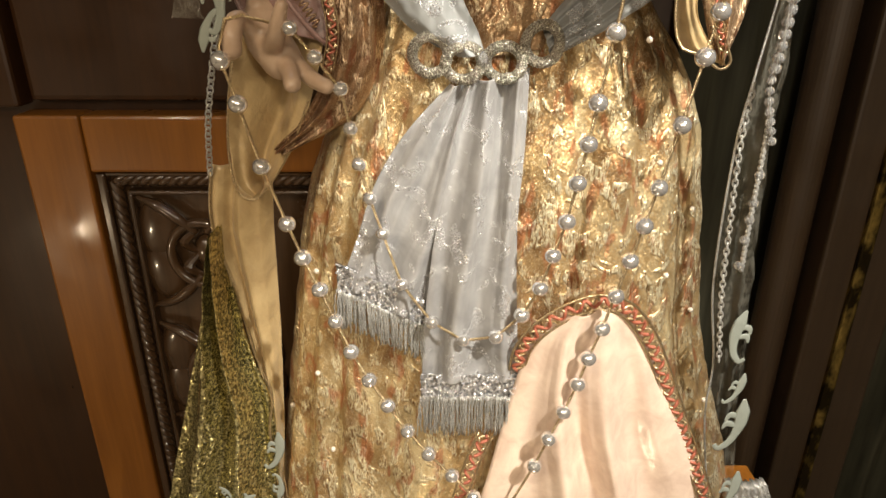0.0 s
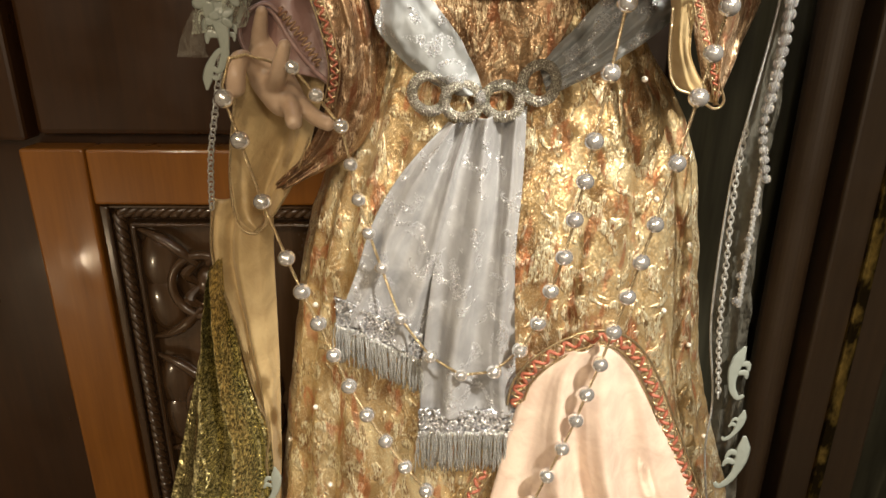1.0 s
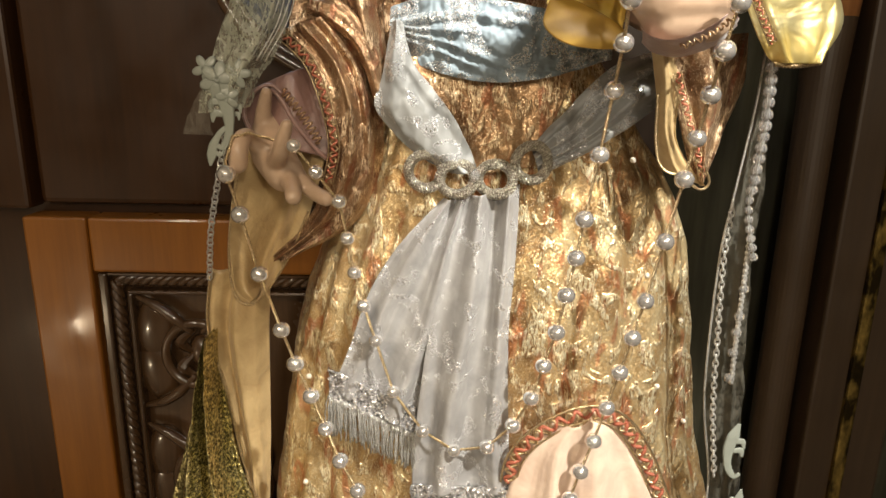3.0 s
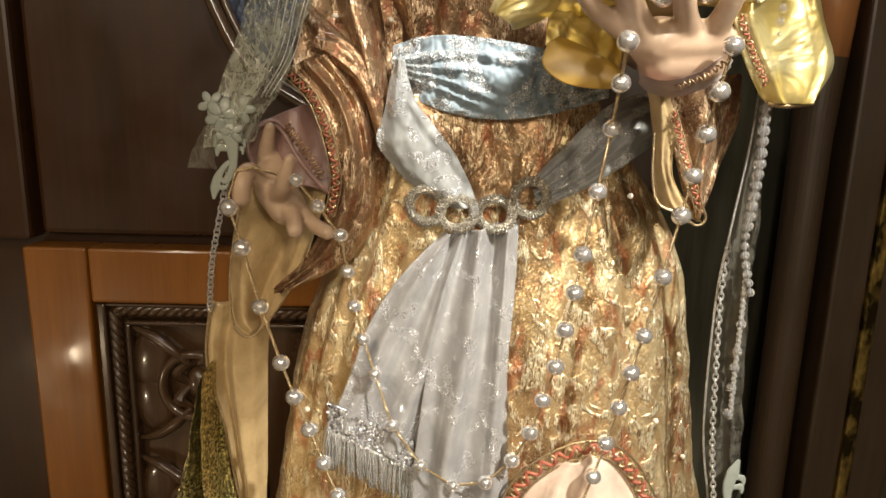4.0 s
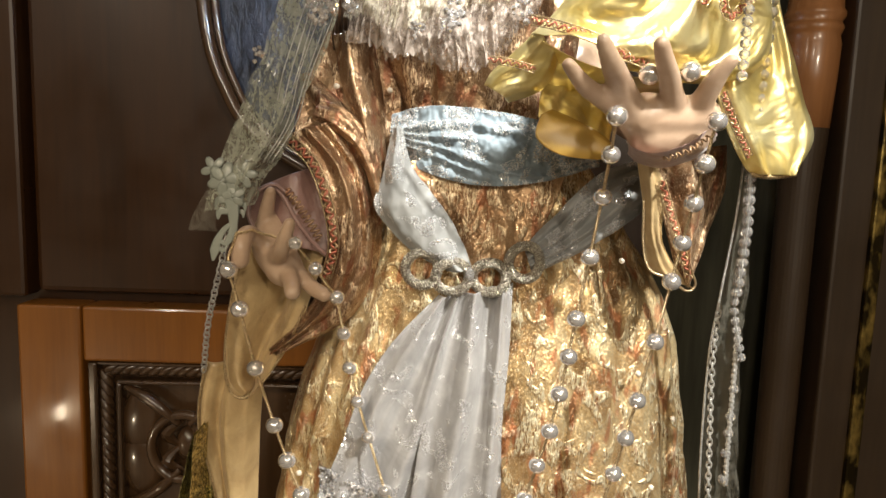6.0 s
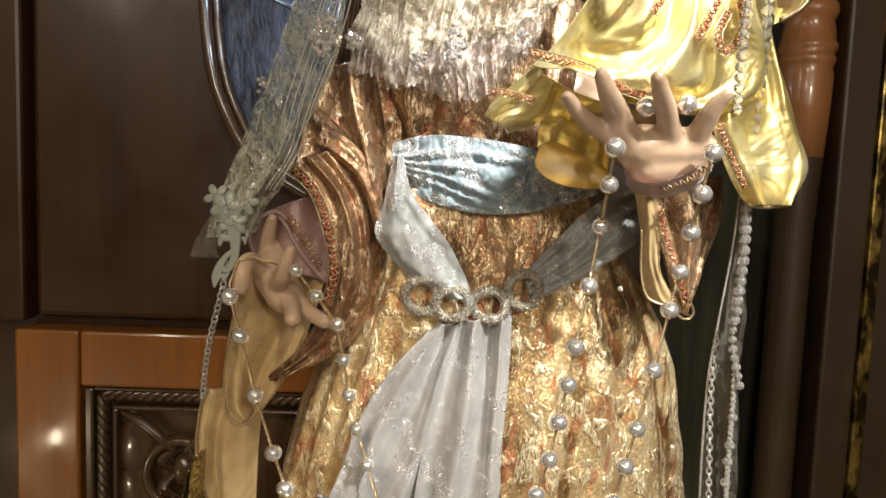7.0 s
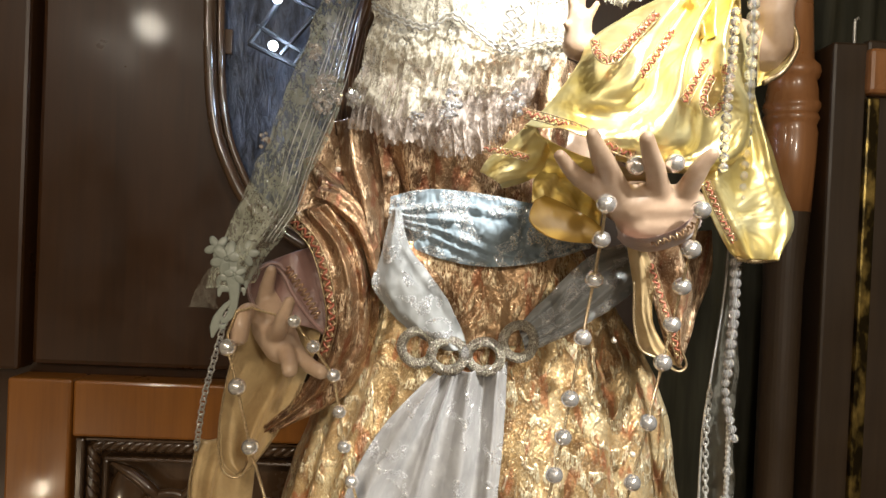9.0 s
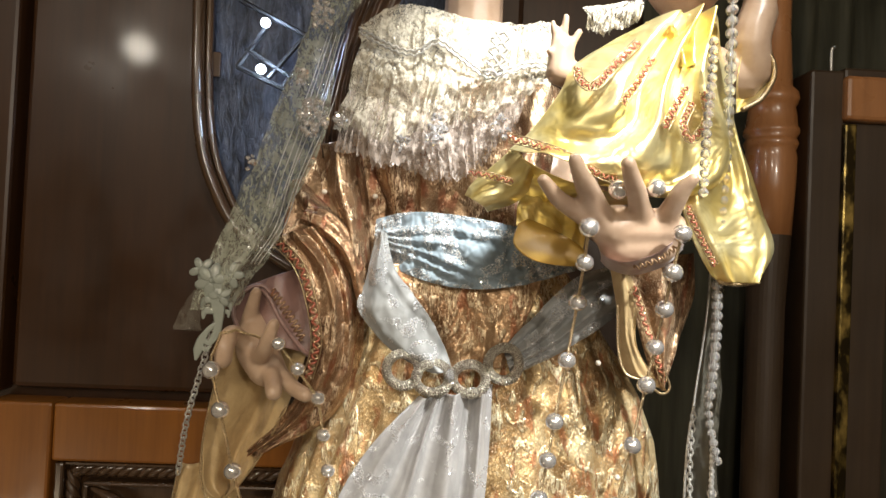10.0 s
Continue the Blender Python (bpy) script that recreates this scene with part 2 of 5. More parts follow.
n = noisy(nt, coords(nt, (1, 1, 0.5)), 38, 3, 0.6)
# Broken glints are painted as gold patches on near-black metal
nt.links.new(ramp(nt, n, (0.46, (0.04, 0.03, 0.012)), (0.72, (0.6, 0.45, 0.14))), b.inputs["Base Color"])
bump(nt, b, noisy(nt, coords(nt), 90, 3), 0.25, 0.002)
BRASS = m
m, nt, b = material("black_iron", (0.008, 0.008, 0.009), 0.5, 0.2)
IRON = m
m, nt, b = material("blue_lining", (0.06, 0.08, 0.13), 0.3, 0.3)
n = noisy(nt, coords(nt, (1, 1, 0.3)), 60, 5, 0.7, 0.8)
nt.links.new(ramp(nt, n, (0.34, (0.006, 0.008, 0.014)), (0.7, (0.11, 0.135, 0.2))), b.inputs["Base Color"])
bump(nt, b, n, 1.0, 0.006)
LINING = m
m, nt, b = material("plaster", (0.16, 0.13, 0.1), 0.8)
n = noisy(nt, coords(nt), 3, 6, 0.6)
nt.links.new(ramp(nt, n, (0.3, (0.2, 0.175, 0.14)), (0.7, (0.29, 0.255, 0.21))), b.inputs["Base Color"])
bump(nt, b, noisy(nt, coords(nt), 40, 4), 0.2, 0.004)
PLASTER = m
m, nt, b = material("green_cloth", (0.02, 0.03, 0.022), 0.7)
n = noisy(nt, coords(nt, (1, 1, 0.1)), 30, 3)
nt.links.new(ramp(nt, n, (0.3, (0.022, 0.022, 0.015)), (0.7, (0.065, 0.063, 0.043))), b.inputs["Base Color"])
b.inputs["Specular IOR Level"].default_value = 0.15
GREEN = m
m, nt, b = material("lit_bulb", (1, 1, 1), 0.3)
b.inputs["Emission Color"].default_value = (0.85, 0.92, 1, 1)
b.inputs["Emission Strength"].default_value = 14
BULB = m

# ---- mesh helpers ----


def part(name, bm, mat, parent=None, label="", smooth=True):
    me = bpy.data.meshes.new(name)
    bm.normal_update()
    bm.to_mesh(me)
    bm.free()
    me.materials.append(mat)
    if smooth and len(me.polygons) > 200:
        me.polygons.foreach_set("use_smooth", [True] * len(me.polygons))
    ob = new(name, me)
    if parent is not None:
        ob.parent = parent
    if label:
        ob["label"] = label
    return ob


def shared(name, like, parent, at, scale=(1, 1, 1), turn=None):
    """Another object on the mesh of like."""
    ob = new(name, like.data)
    ob.parent = parent
    ob.matrix_basis = Matrix.LocRotScale(at, turn, scale)
    return ob


def thing(name, label, category, group="", kind=""):
    return tagged(new(name), label, category, group, kind)


def spline(pts, n):
    """n + 1 points on a Catmull-Rom curve through pts, evenly spaced by chord."""
    p = [Vector(q) for q in pts]
    if len(p) == 2:
        return [p[0].lerp(p[1], k / n) for k in range(n + 1)]
    p = [2 * p[0] - p[1], *p, 2 * p[-1] - p[-2]]
    fine = []
    for k in range(1, len(p) - 2):
        a, b_, c, d = p[k - 1:k + 3]
        for s in range(24):
            t = s / 24
            fine.append(0.5 * (2 * b_ + (c - a) * t + (2 * a - 5 * b_ + 4 * c - d) * t * t + (3 * b_ - a - 3 * c + d) * t ** 3))
    fine.append(p[-2])
    run = [0.0]
    for k in range(1, len(fine)):
        run.append(run[-1] + (fine[k] - fine[k - 1]).length)
    out, j = [], 0
    for k in range(n + 1):
        want = run[-1] * k / n
        while j < len(run) - 2 and run[j + 1] < want:
            j += 1
        seg = max(run[j + 1] - run[j], 1e-9)
        out.append(fine[j].lerp(fine[j + 1], min(1.0, (want - run[j]) / seg)))
    return out


def loft(left, right, nu=40, nv=60, bulge=0.0, folds=0.0, amp=0.0, crinkle=0.0, size=40.0, seed=0, thick=0.0015, wander=0.5, hem=0.0, full=1.0, ease=0.0):
    """Cloth between two edges: bulges towards -y, with folds along it, and small crinkles."""
    bm = bmesh.new()
    a, c = spline(left, nv), spline(right, nv)
    grid = []
    for j in range(nv + 1):
        v = j / nv
        row = []
        for i in range(nu + 1):
            u = i / nu
            p = a[j].lerp(c[j], u)
            arch = math.sin(math.pi * u) ** full
            q = Vector((p.x * 7 + seed, p.y * 7, p.z * 7 + seed * 3))
            ph = folds * u + wander * noise.noise(Vector((u * 2 + seed, v * 1.7, seed)))
            w = math.sin(2 * math.pi * ph + seed)
            p.y -= bulge * arch + amp * (min(1, v / ease) if ease else 1) * (w * abs(w) ** 0.3) * min(1, 4 * u, 4 * (1 - u) + 0.25)
            if crinkle:
                s = Vector((p.x * size + seed, p.y * size, p.z * size * 0.6))
                p.y += crinkle * (noise.noise(s) + 0.5 * noise.noise(s * 2.3))
                p.x += 0.4 * crinkle * noise.noise(s + Vector((9, 4, 2)))
            if hem:
                p.z += hem * v ** 6 * math.sin(2 * math.pi * ph * 1.5)
            row.append(bm.verts.new(p))
        grid.append(row)
    for j in range(nv):
        for i in range(nu):
            bm.faces.new((grid[j][i], grid[j + 1][i], grid[j + 1][i + 1], grid[j][i + 1]))
    if thick:
        bm.normal_update()
        back = [[bm.verts.new(p.co + Vector((0, thick, 0))) for p in row] for row in grid]
        for j in range(nv):
            for i in range(nu):
                bm.faces.new((back[j][i], back[j][i + 1], back[j + 1][i + 1], back[j + 1][i]))
        rim = ([(j, 0) for j in range(nv)] + [(nv, i) for i in range(nu)] + [(j, nu) for j in range(nv, 0, -1)] + [(0, i) for i in range(nu, 0, -1)])
        for k, (j, i) in enumerate(rim):
            j2, i2 = rim[(k + 1) % len(rim)]
            bm.faces.new((grid[j2][i2], grid[j][i], back[j][i], back[j2][i2]))
    bmesh.ops.recalc_face_normals(bm, faces=bm.faces)
    return bm


def frill(top, hem, pleats, amp, seed, rag=0.003, nu=26, nv=240):
    """Gathered lace hanging from a line: pleats deepen towards a ragged hem."""
    bm = bmesh.new()
    a, c = spline(top, nv), spline(hem, nv)
    grid = []
    for j in range(nv + 1):
        v = j / nv
        ph = pleats * v + 1.7 * noise.noise(Vector((v * 8, seed, 1.7)))
        row = []
        for i in range(nu + 1):
            u = i / nu
            p = a[j].lerp(c[j], u)
            w = math.sin(2 * math.pi * ph + 2.4 * noise.noise(Vector((u * 2.5, v * 12, seed))))
            p.y -= amp * u ** 0.7 * w + 0.012 * math.sin(math.pi * u)
            p.x += 0.5 * amp * u * math.cos(2 * math.pi * ph)
            q = Vector((p.x * 90 + seed, p.y * 90, p.z * 70))
            p.y += 0.006 * noise.noise(q) + 0.003 * noise.noise(q * 2.7)
            p.z += u ** 4 * rag * (math.sin(2 * math.pi * ph * 2.3) + 1.6 * noise.noise(Vector((v * 150, seed, 0.3))))
            row.append(bm.verts.new(p))
        grid.append(row)
    for j in range(nv):
        for i in range(nu):
            bm.faces.new((grid[j][i], grid[j + 1][i], grid[j + 1][i + 1], grid[j][i + 1]))
    return bm


def wrap(rows, nu=120, nv=90, folds=0, amp=0.0, crinkle=0.0, size=40.0, seed=0, square=1.0):
    """A closed garment round the body: rows of x left, x right, y front, y back, z."""
    bm = bmesh.new()
    lo = spline([(r[0], r[2], r[4]) for r in rows], nv)
    hi = spline([(r[1], r[3], r[4]) for r in rows], nv)
    grid = []
    for j in range(nv + 1):
        x0, y0, z = lo[j]
        x1, y1 = hi[j].x, hi[j].y
        row = []
        for i in range(nu):
            th = 2 * math.pi * i / nu
            cx, sy = math.cos(th), math.sin(th)
            cx = math.copysign(abs(cx) ** square, cx)
            sy = math.copysign(abs(sy) ** square, sy)
            n_ = folds * th / (2 * math.pi) + 0.5 * noise.noise(Vector((math.cos(th) * 2, math.sin(th) * 2, j / nv * 2.5 + seed)))
            out = amp * math.sin(2 * math.pi * n_) * min(1.0, 0.25 + 1.5 * j / nv)
            p = Vector(((x0 + x1) / 2 + ((x1 - x0) / 2 + out) * cx, (y0 + y1) / 2 + ((y1 - y0) / 2 + out) * sy, z))
            if crinkle:
                s = Vector((p.x * size, p.y * size, p.z * size * 0.5 + seed))
                k = crinkle * (noise.noise(s) + 0.5 * noise.noise(s * 2.3))
                p += Vector((cx * k, sy * k, 0))
            row.append(bm.verts.new(p))
        grid.append(row)
    for j in range(nv):
        for i in range(nu):
            k = (i + 1) % nu
            bm.faces.new((grid[j][i], grid[j][k], grid[j + 1][k], grid[j + 1][i]))
    bmesh.ops.recalc_face_normals(bm, faces=bm.faces)
    return bm


def tube(pts, radius, n=None, sides=8, into=None, ends=True, wobble=None):
    """A round bar along a curve; radius is a number or a list that is spread along it."""
    bm = into if into is not None else bmesh.new()
    n = n or max(2, 8 * (len(pts) - 1))
    line = spline(pts, n)
    if wobble:
        line = [wobble(k / n, p) for k, p in enumerate(line)]
    rad = radius if isinstance(radius, (list, tuple)) else [radius, radius]
    rings, up = [], Vector((0.13, 0.27, 0.95)).normalized()
    for k, p in enumerate(line):
        d = (line[min(k + 1, n)] - line[max(k - 1, 0)]).normalized()
        side = d.cross(up)
        if side.length < 0.05:
            side = d.cross(Vector((1, 0, 0)))
        side.normalize()
        up = side.cross(d).normalized()
        f = k / n * (len(rad) - 1)
        i = min(int(f), len(rad) - 2)
        r = rad[i] + (rad[i + 1] - rad[i]) * (f - i)
        rings.append([bm.verts.new(p + r * (math.cos(a) * side + math.sin(a) * up)) for a in (2 * math.pi * s / sides for s in range(sides))])
    for a, c in zip(rings, rings[1:]):
        for s in range(sides):
            bm.faces.new((a[s], a[(s + 1) % sides], c[(s + 1) % sides], c[s]))
    if ends:
        bm.faces.new(rings[0][::-1])
        bm.faces.new(rings[-1])
    return bm


def finger(bm, pts, radii):
    """A tapered limb with round ends, joined into bm."""
    tube(pts, radii, n=12, sides=12, into=bm)
    for p, r in ((pts[0], radii[0]), (pts[-1], radii[-1])):
        bmesh.ops.create_icosphere(bm, subdivisions=2, radius=r * 1.02, matrix=Matrix.Translation(p))


def melt(ob, voxel=0.003, smooth=6):
    """Joins overlapping forms into one skin."""
    r = ob.modifiers.new("skin", "REMESH")
    r.mode, r.voxel_size, r.use_smooth_shade = "VOXEL", voxel, True
    s = ob.modifiers.new("soft", "SMOOTH")
    s.iterations, s.factor = smooth, 0.5
    return ob


def box(x0, x1, y0, y1, z0, z1, bevel=0.003, into=None):
    bm = into if into is not None else bmesh.new()
    m_ = Matrix.Translation(((x0 + x1) / 2, (y0 + y1) / 2, (z0 + z1) / 2)) @ Matrix.Diagonal((x1 - x0, y1 - y0, z1 - z0, 1))
    made = bmesh.ops.create_cube(bm, size=1, matrix=m_)
    if bevel:
        es = list({e for v in made["verts"] for e in v.link_edges})
        bmesh.ops.bevel(bm, geom=es, offset=bevel, segments=2, affect="EDGES", profile=0.5)
    return bm


def lathe(profile, centre, sides=32):
    """Turned work: rows of radius, z."""
    bm = bmesh.new()
    rings = []
    for r, z in profile:
        rings.append([bm.verts.new((centre[0] + r * math.cos(a), centre[1] + r * math.sin(a), z)) for a in (2 * math.pi * s / sides for s in range(sides))])
    for a, c in zip(rings, rings[1:]):
        for s in range(sides):
            bm.faces.new((a[s], a[(s + 1) % sides], c[(s + 1) % sides], c[s]))
    bm.faces.new(rings[0][::-1])
    bm.faces.new(rings[-1])
    return bm


def wave_trim(pts, width, turns, radius, phase=0.0):
    """A zigzag braid that follows a curve."""
    def sway(v, p):
        return p + Vector((0, -0.0015 * math.cos(4 * math.pi * turns * v), 0)) + across(pts, v) * width * math.sin(2 * math.pi * turns * v + phase)
    return tube(pts, radius, n=int(turns * 10), sides=6, wobble=sway)


def across(pts, v):
    line = spline(pts, 40)
    k = min(39, int(v * 40))
    d = (line[k + 1] - line[k]).normalized()
    return d.cross(Vector((0, 1, 0))).normalized()


def braid(name, pts, width, pitch, parent, label=""):
    """Red zigzag between two gold cords."""
    length = sum((Vector(a) - Vector(c)).length for a, c in zip(pts, pts[1:]))
    turns = max(2, length / pitch)
    ob = part(name, wave_trim(pts, width * 0.28, turns, width * 0.12), RED_THREAD, parent, label)
    bm = wave_trim(pts, width * 0.34, turns, width * 0.1, 2.4)
    line = spline(pts, 30)
    for s in (-1, 1):
        edge = [p + across(pts, k / 30) * width * 0.5 * s for k, p in enumerate(line)]
        tube(edge, width * 0.08, n=int(turns * 4), sides=6, into=bm)
    part("gold_cord", bm, GOLD_THREAD, ob)
    return ob


def sphere(radius, sub=3):
    bm = bmesh.new()
    bmesh.ops.create_icosphere(bm, subdivisions=sub, radius=radius)
    return bm


# ---- the room that closes the place ----
def structure(name, bm, mat, label, smooth=False):
    return tagged(part(name, bm, mat, None, "", smooth), label, name.split("_")[0], kind="structure")


structure("floor", box(-2.6, 2.6, -3.2, 1.5, -0.1, 0, 0), PLASTER, "dim plain floor of the chapel")
structure("ceiling", box(-2.6, 2.6, -3.2, 1.5, 3.2, 3.3, 0), PLASTER, "dim plain plaster ceiling of the chapel")
structure("wall_west", box(-2.7, -2.6, -3.2, 1.5, 0, 3.2, 0), PLASTER, "dim plain plaster wall of the chapel")
structure("wall_east", box(2.6, 2.7, -3.2, 1.5, 0, 3.2, 0), PLASTER, "dim plain plaster wall of the chapel")
structure("wall_south", box(-2.6, 2.6, -3.3, -3.2, 0, 3.2, 0), PLASTER, "dim plain plaster wall of the chapel")
wall = structure("wall_north", box(-2.6, 2.6, 1.36, 1.5, 0, 3.2, 0), BROWN, "dark brown varnished wooden back wall of the niche")

# ---- the panelled door behind the statue ----
door = thing("panelled_door", "varnished brown wooden door with a carved lower panel", "door")
DX0, DX1, RAIL0, RAIL1 = -0.85, 0.2, 1.12, 1.237
part("stile", box(DX0, -0.72, 1.29, 1.358, 0.02, RAIL1, 0.006), HONEY, door, "honey-coloured wooden stile")
part("stile", box(DX1 - 0.13, DX1, 1.29, 1.358, 0.02, RAIL1, 0.006), HONEY, door)
part("rail", box(-0.718, DX1 - 0.132, 1.292, 1.358, RAIL0, RAIL1 - 0.001, 0.006), HONEY_ACROSS, door, "honey-coloured wooden rail")
part("upper_panel", box(-0.82, DX1, 1.315, 1.358, 1.26, 2.75, 0.012), BROWN, door, "flat dark brown panel")
part("upper_stile", box(-1.02, -0.835, 1.3, 1.358, 1.25, 2.75, 0.008), BROWN, door)
carved = part("carved_panel", box(-0.716, DX1 - 0.134, 1.325, 1.358, 0.03, RAIL0 - 0.002, 0.003), CARVED, door, "glossy dark carved panel")
for x0, x1, z0, z1 in ((-0.714, -0.695, 0.05, 1.116), (-0.656, -0.645, 0.1, 1.074), (0.05, 0.064, 0.05, 1.116)):
    part("moulding", box(x0, x1, 1.297, 1.33, z0, z1, 0.005), CARVED, carved)
for z0, z1, x0 in ((1.112, 1.118, -0.694), (1.07, 1.08, -0.656)):
    part("moulding", box(x0, 0.05, 1.297, 1.33, z0, z1, 0.005), CARVED, carved)


def rope(pts, radius, turns):
    bm = bmesh.new()
    for s in range(3):
        def sway(v, p, s=s):
            a = 2 * math.pi * (turns * v + s / 3)
            d = (Vector(pts[-1]) - Vector(pts[0])).normalized()
            side = d.cross(Vector((0, 1, 0)))
            return p + radius * 0.55 * (math.cos(a) * side + math.sin(a) * Vector((0, 1, 0)))
        tube(pts, radius * 0.62, n=int(turns * 10), sides=7, into=bm, wobble=sway)
    return bm


part("rope_moulding", rope([(-0.679, 1.312, 0.1), (-0.679, 1.312, 1.098)], 0.013, 16), CARVED, carved)
part("rope_moulding", rope([(-0.679, 1.312, 1.1), (0.04, 1.312, 1.1)], 0.013, 12), CARVED, carved)
# carved rosettes: a ring with curved ribs running to the corners between swelling lobes
RX, RZ = -0.515, 0.936
for cz in (RZ, RZ - 0.3):
    part("carved_ring", tube([(RX + 0.07 * math.cos(a), 1.3, cz + 0.072 * math.sin(a)) for a in np.linspace(0, 2 * math.pi, 17)], 0.011, 64, 10), CARVED, carved)
    for sx in (-1, 1):
        for sz in (-1, 1):
            part("carved_rib", tube([(RX + sx * 0.13, 1.31, cz + sz * 0.128), (RX + sx * 0.085, 1.3, cz + sz * 0.112), (RX + sx * 0.045, 1.297, cz + sz * 0.085), (RX + sx * 0.01, 1.3, cz + sz * 0.05)], [0.005, 0.012, 0.013, 0.007], 24, 10), CARVED, carved)
            bm = bmesh.new()
            bmesh.ops.create_icosphere(bm, subdivisions=4, radius=1, matrix=pose(RX + sx * 0.1, 1.322, cz + sz * 0.05, 0, sx * sz * -8) @ Matrix.Diagonal((0.044, 0.017, 0.07, 1)))
            part("carved_lobe", bm, CARVED, carved)
            part("carved_leaf", tube([(RX + sx * 0.005, 1.31, cz + sz * 0.055), (RX + sx * 0.035, 1.3, cz + sz * 0.03), (RX + sx * 0.012, 1.31, cz)], [0.004, 0.014, 0.005], 16, 8), CARVED, carved)
    bm = bmesh.new()
    bmesh.ops.create_icosphere(bm, subdivisions=3, radius=1, matrix=pose(RX, 1.326, cz) @ Matrix.Diagonal((0.03, 0.026, 0.04, 1)))
    part("carved_boss", bm, CARVED, carved)

# ---- arched panel with blue lining, upper left ----
arch = thing("arched_panel", "dark wooden arched frame with a crinkled blue lining", "panel")
edge = [(-0.467, 1.24, 2.406), (-0.454, 1.24, 2.037), (-0.449, 1.24, 1.892), (-0.436, 1.24, 1.77), (-0.407, 1.24, 1.682), (-0.353, 1.24, 1.596), (-0.239, 1.24, 1.523)]
part("frame", tube(edge, 0.013, 60, 10), CARVED, arch)
part("frame", tube([Vector(p) + Vector((0.02, 0.005, 0.004)) for p in edge], 0.008, 60, 8), CARVED, arch)
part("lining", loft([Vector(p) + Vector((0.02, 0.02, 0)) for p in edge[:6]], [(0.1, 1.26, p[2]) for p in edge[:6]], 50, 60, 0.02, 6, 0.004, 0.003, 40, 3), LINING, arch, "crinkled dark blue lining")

part("bracket", box(-0.45, -0.41, 1.25, 1.318, 1.9, 1.95, 0.002), CARVED, arch)
part("bracket", box(-0.1, -0.06, 1.25, 1.318, 1.75, 1.8, 0.002), CARVED, arch)
lantern = thing("lantern", "small black iron lantern with two lit bulbs", "lantern")
for a, c in (((-0.335, 1.1, 1.998), (-0.213, 1.1, 1.94)), ((-0.335, 1.1, 1.88), (-0.248, 1.1, 1.843)), ((-0.321, 1.1, 1.911), (-0.24, 1.1, 1.868)), ((-0.335, 1.1, 1.88), (-0.283, 1.1, 1.956)), ((-0.279, 1.1, 1.863), (-0.223, 1.1, 1.934)), ((-0.254, 1.1, 1.848), (-0.203, 1.1, 1.925))):
    part("bar", tube([a, c], 0.0045, 4, 6), IRON, lantern)
lamp = part("bulb", sphere(0.0085), BULB, lantern, "white lit bulb")
lamp.location = (-0.286, 1.09, 1.957)
shared("bulb", lamp, lantern, (-0.29, 1.09, 1.875))
bulb("lantern_light", (-0.281, 1.07, 1.95), 0.7, (0.65, 0.8, 1.0), 0.011)
bulb("lantern_light", (-0.285, 1.07, 1.869), 0.7, (0.65, 0.8, 1.0), 0.011)

# ---- right: column, posts, hanging cloth, brass strip ----
cx, cy, cz = (0.68, 1.2, 1.834)
column = thing("turned_column", "reddish brown turned wooden column with ring mouldings", "column")
prof = [(0.05, 0.02), (0.05, 0.3), (0.035, 0.34), (0.035, cz - 0.34), (0.042, cz - 0.2), (0.047, cz - 0.1), (0.048, cz - 0.05), (0.045, cz - 0.035), (0.047, cz - 0.03), (0.05, cz - 0.022), (0.047, cz - 0.014), (0.045, cz - 0.012),
        (0.051, cz - 0.002), (0.051, cz + 0.006), (0.047, cz + 0.012), (0.046, cz + 0.03), (0.042, cz + 0.05), (0.046, cz + 0.056), (0.049, cz + 0.066), (0.047, cz + 0.078), (0.036, cz + 0.09), (0.03, cz + 0.2), (0.03, cz + 0.6)]
# The shaft's wood is coloured dark for the gloom below the rings
part("shaft", lathe(prof[:5], (cx, cy)), SHADED_DARKWOOD, column, "plain shaft, its wood coloured darker for shade")
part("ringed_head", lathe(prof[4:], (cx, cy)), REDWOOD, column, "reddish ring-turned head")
post = thing("square_post", "dark brown square wooden post with a small hook", "post")
x0, x1, z1 = (0.728, 1.2, 1.754)[0], (0.795, 1.2, 1.757)[0], (0.737, 1.2, 1.951)[2]
part("post", box(x0, x1, 1.15, 1.24, 0.02, z1, 0.006), SHADED_DARKWOOD, post)
part("hook", tube([(x0 + 0.05, 1.17, z1 - 0.005), (x0 + 0.05, 1.17, z1 + 0.045), (x0 + 0.054, 1.165, z1 + 0.05)], 0.003, 8, 6), SILVER_THREAD, post, "thin metal hook")
post = thing("square_post", "reddish wooden post, coloured darker for shade, with a brass edge strip", "post")
xa, xb = (0.799, 1.2, 1.757)[0], (0.896, 1.2, 1.762)[0]
# Post coloured darker than its capital, with low shade put into the tone
part("post", box(xa, xb, 1.16, 1.25, 0.02, z1 + 0.01, 0.006), SHADED_DARKWOOD, post)
part("brass_strip", box((0.79, 1.15, 1.75)[0], (0.814, 1.15, 1.751)[0], 1.14, 1.159, 0.02, (0.797, 1.15, 1.848)[2], 0.004), BRASS, post, "narrow brass strip with broken glints in its colour")
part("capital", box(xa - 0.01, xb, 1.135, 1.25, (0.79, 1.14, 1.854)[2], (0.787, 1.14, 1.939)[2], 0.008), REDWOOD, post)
curtain = tagged(part("hanging_cloth", loft([(0.45, 1.3, 2.2), (0.45, 1.3, 0.1)], [(1.5, 1.3, 2.2), (1.5, 1.3, 0.1)], 120, 20, 0, 11, 0.018, 0.004, 12, 5), GREEN), "dark green cloth hanging in folds", "curtain")

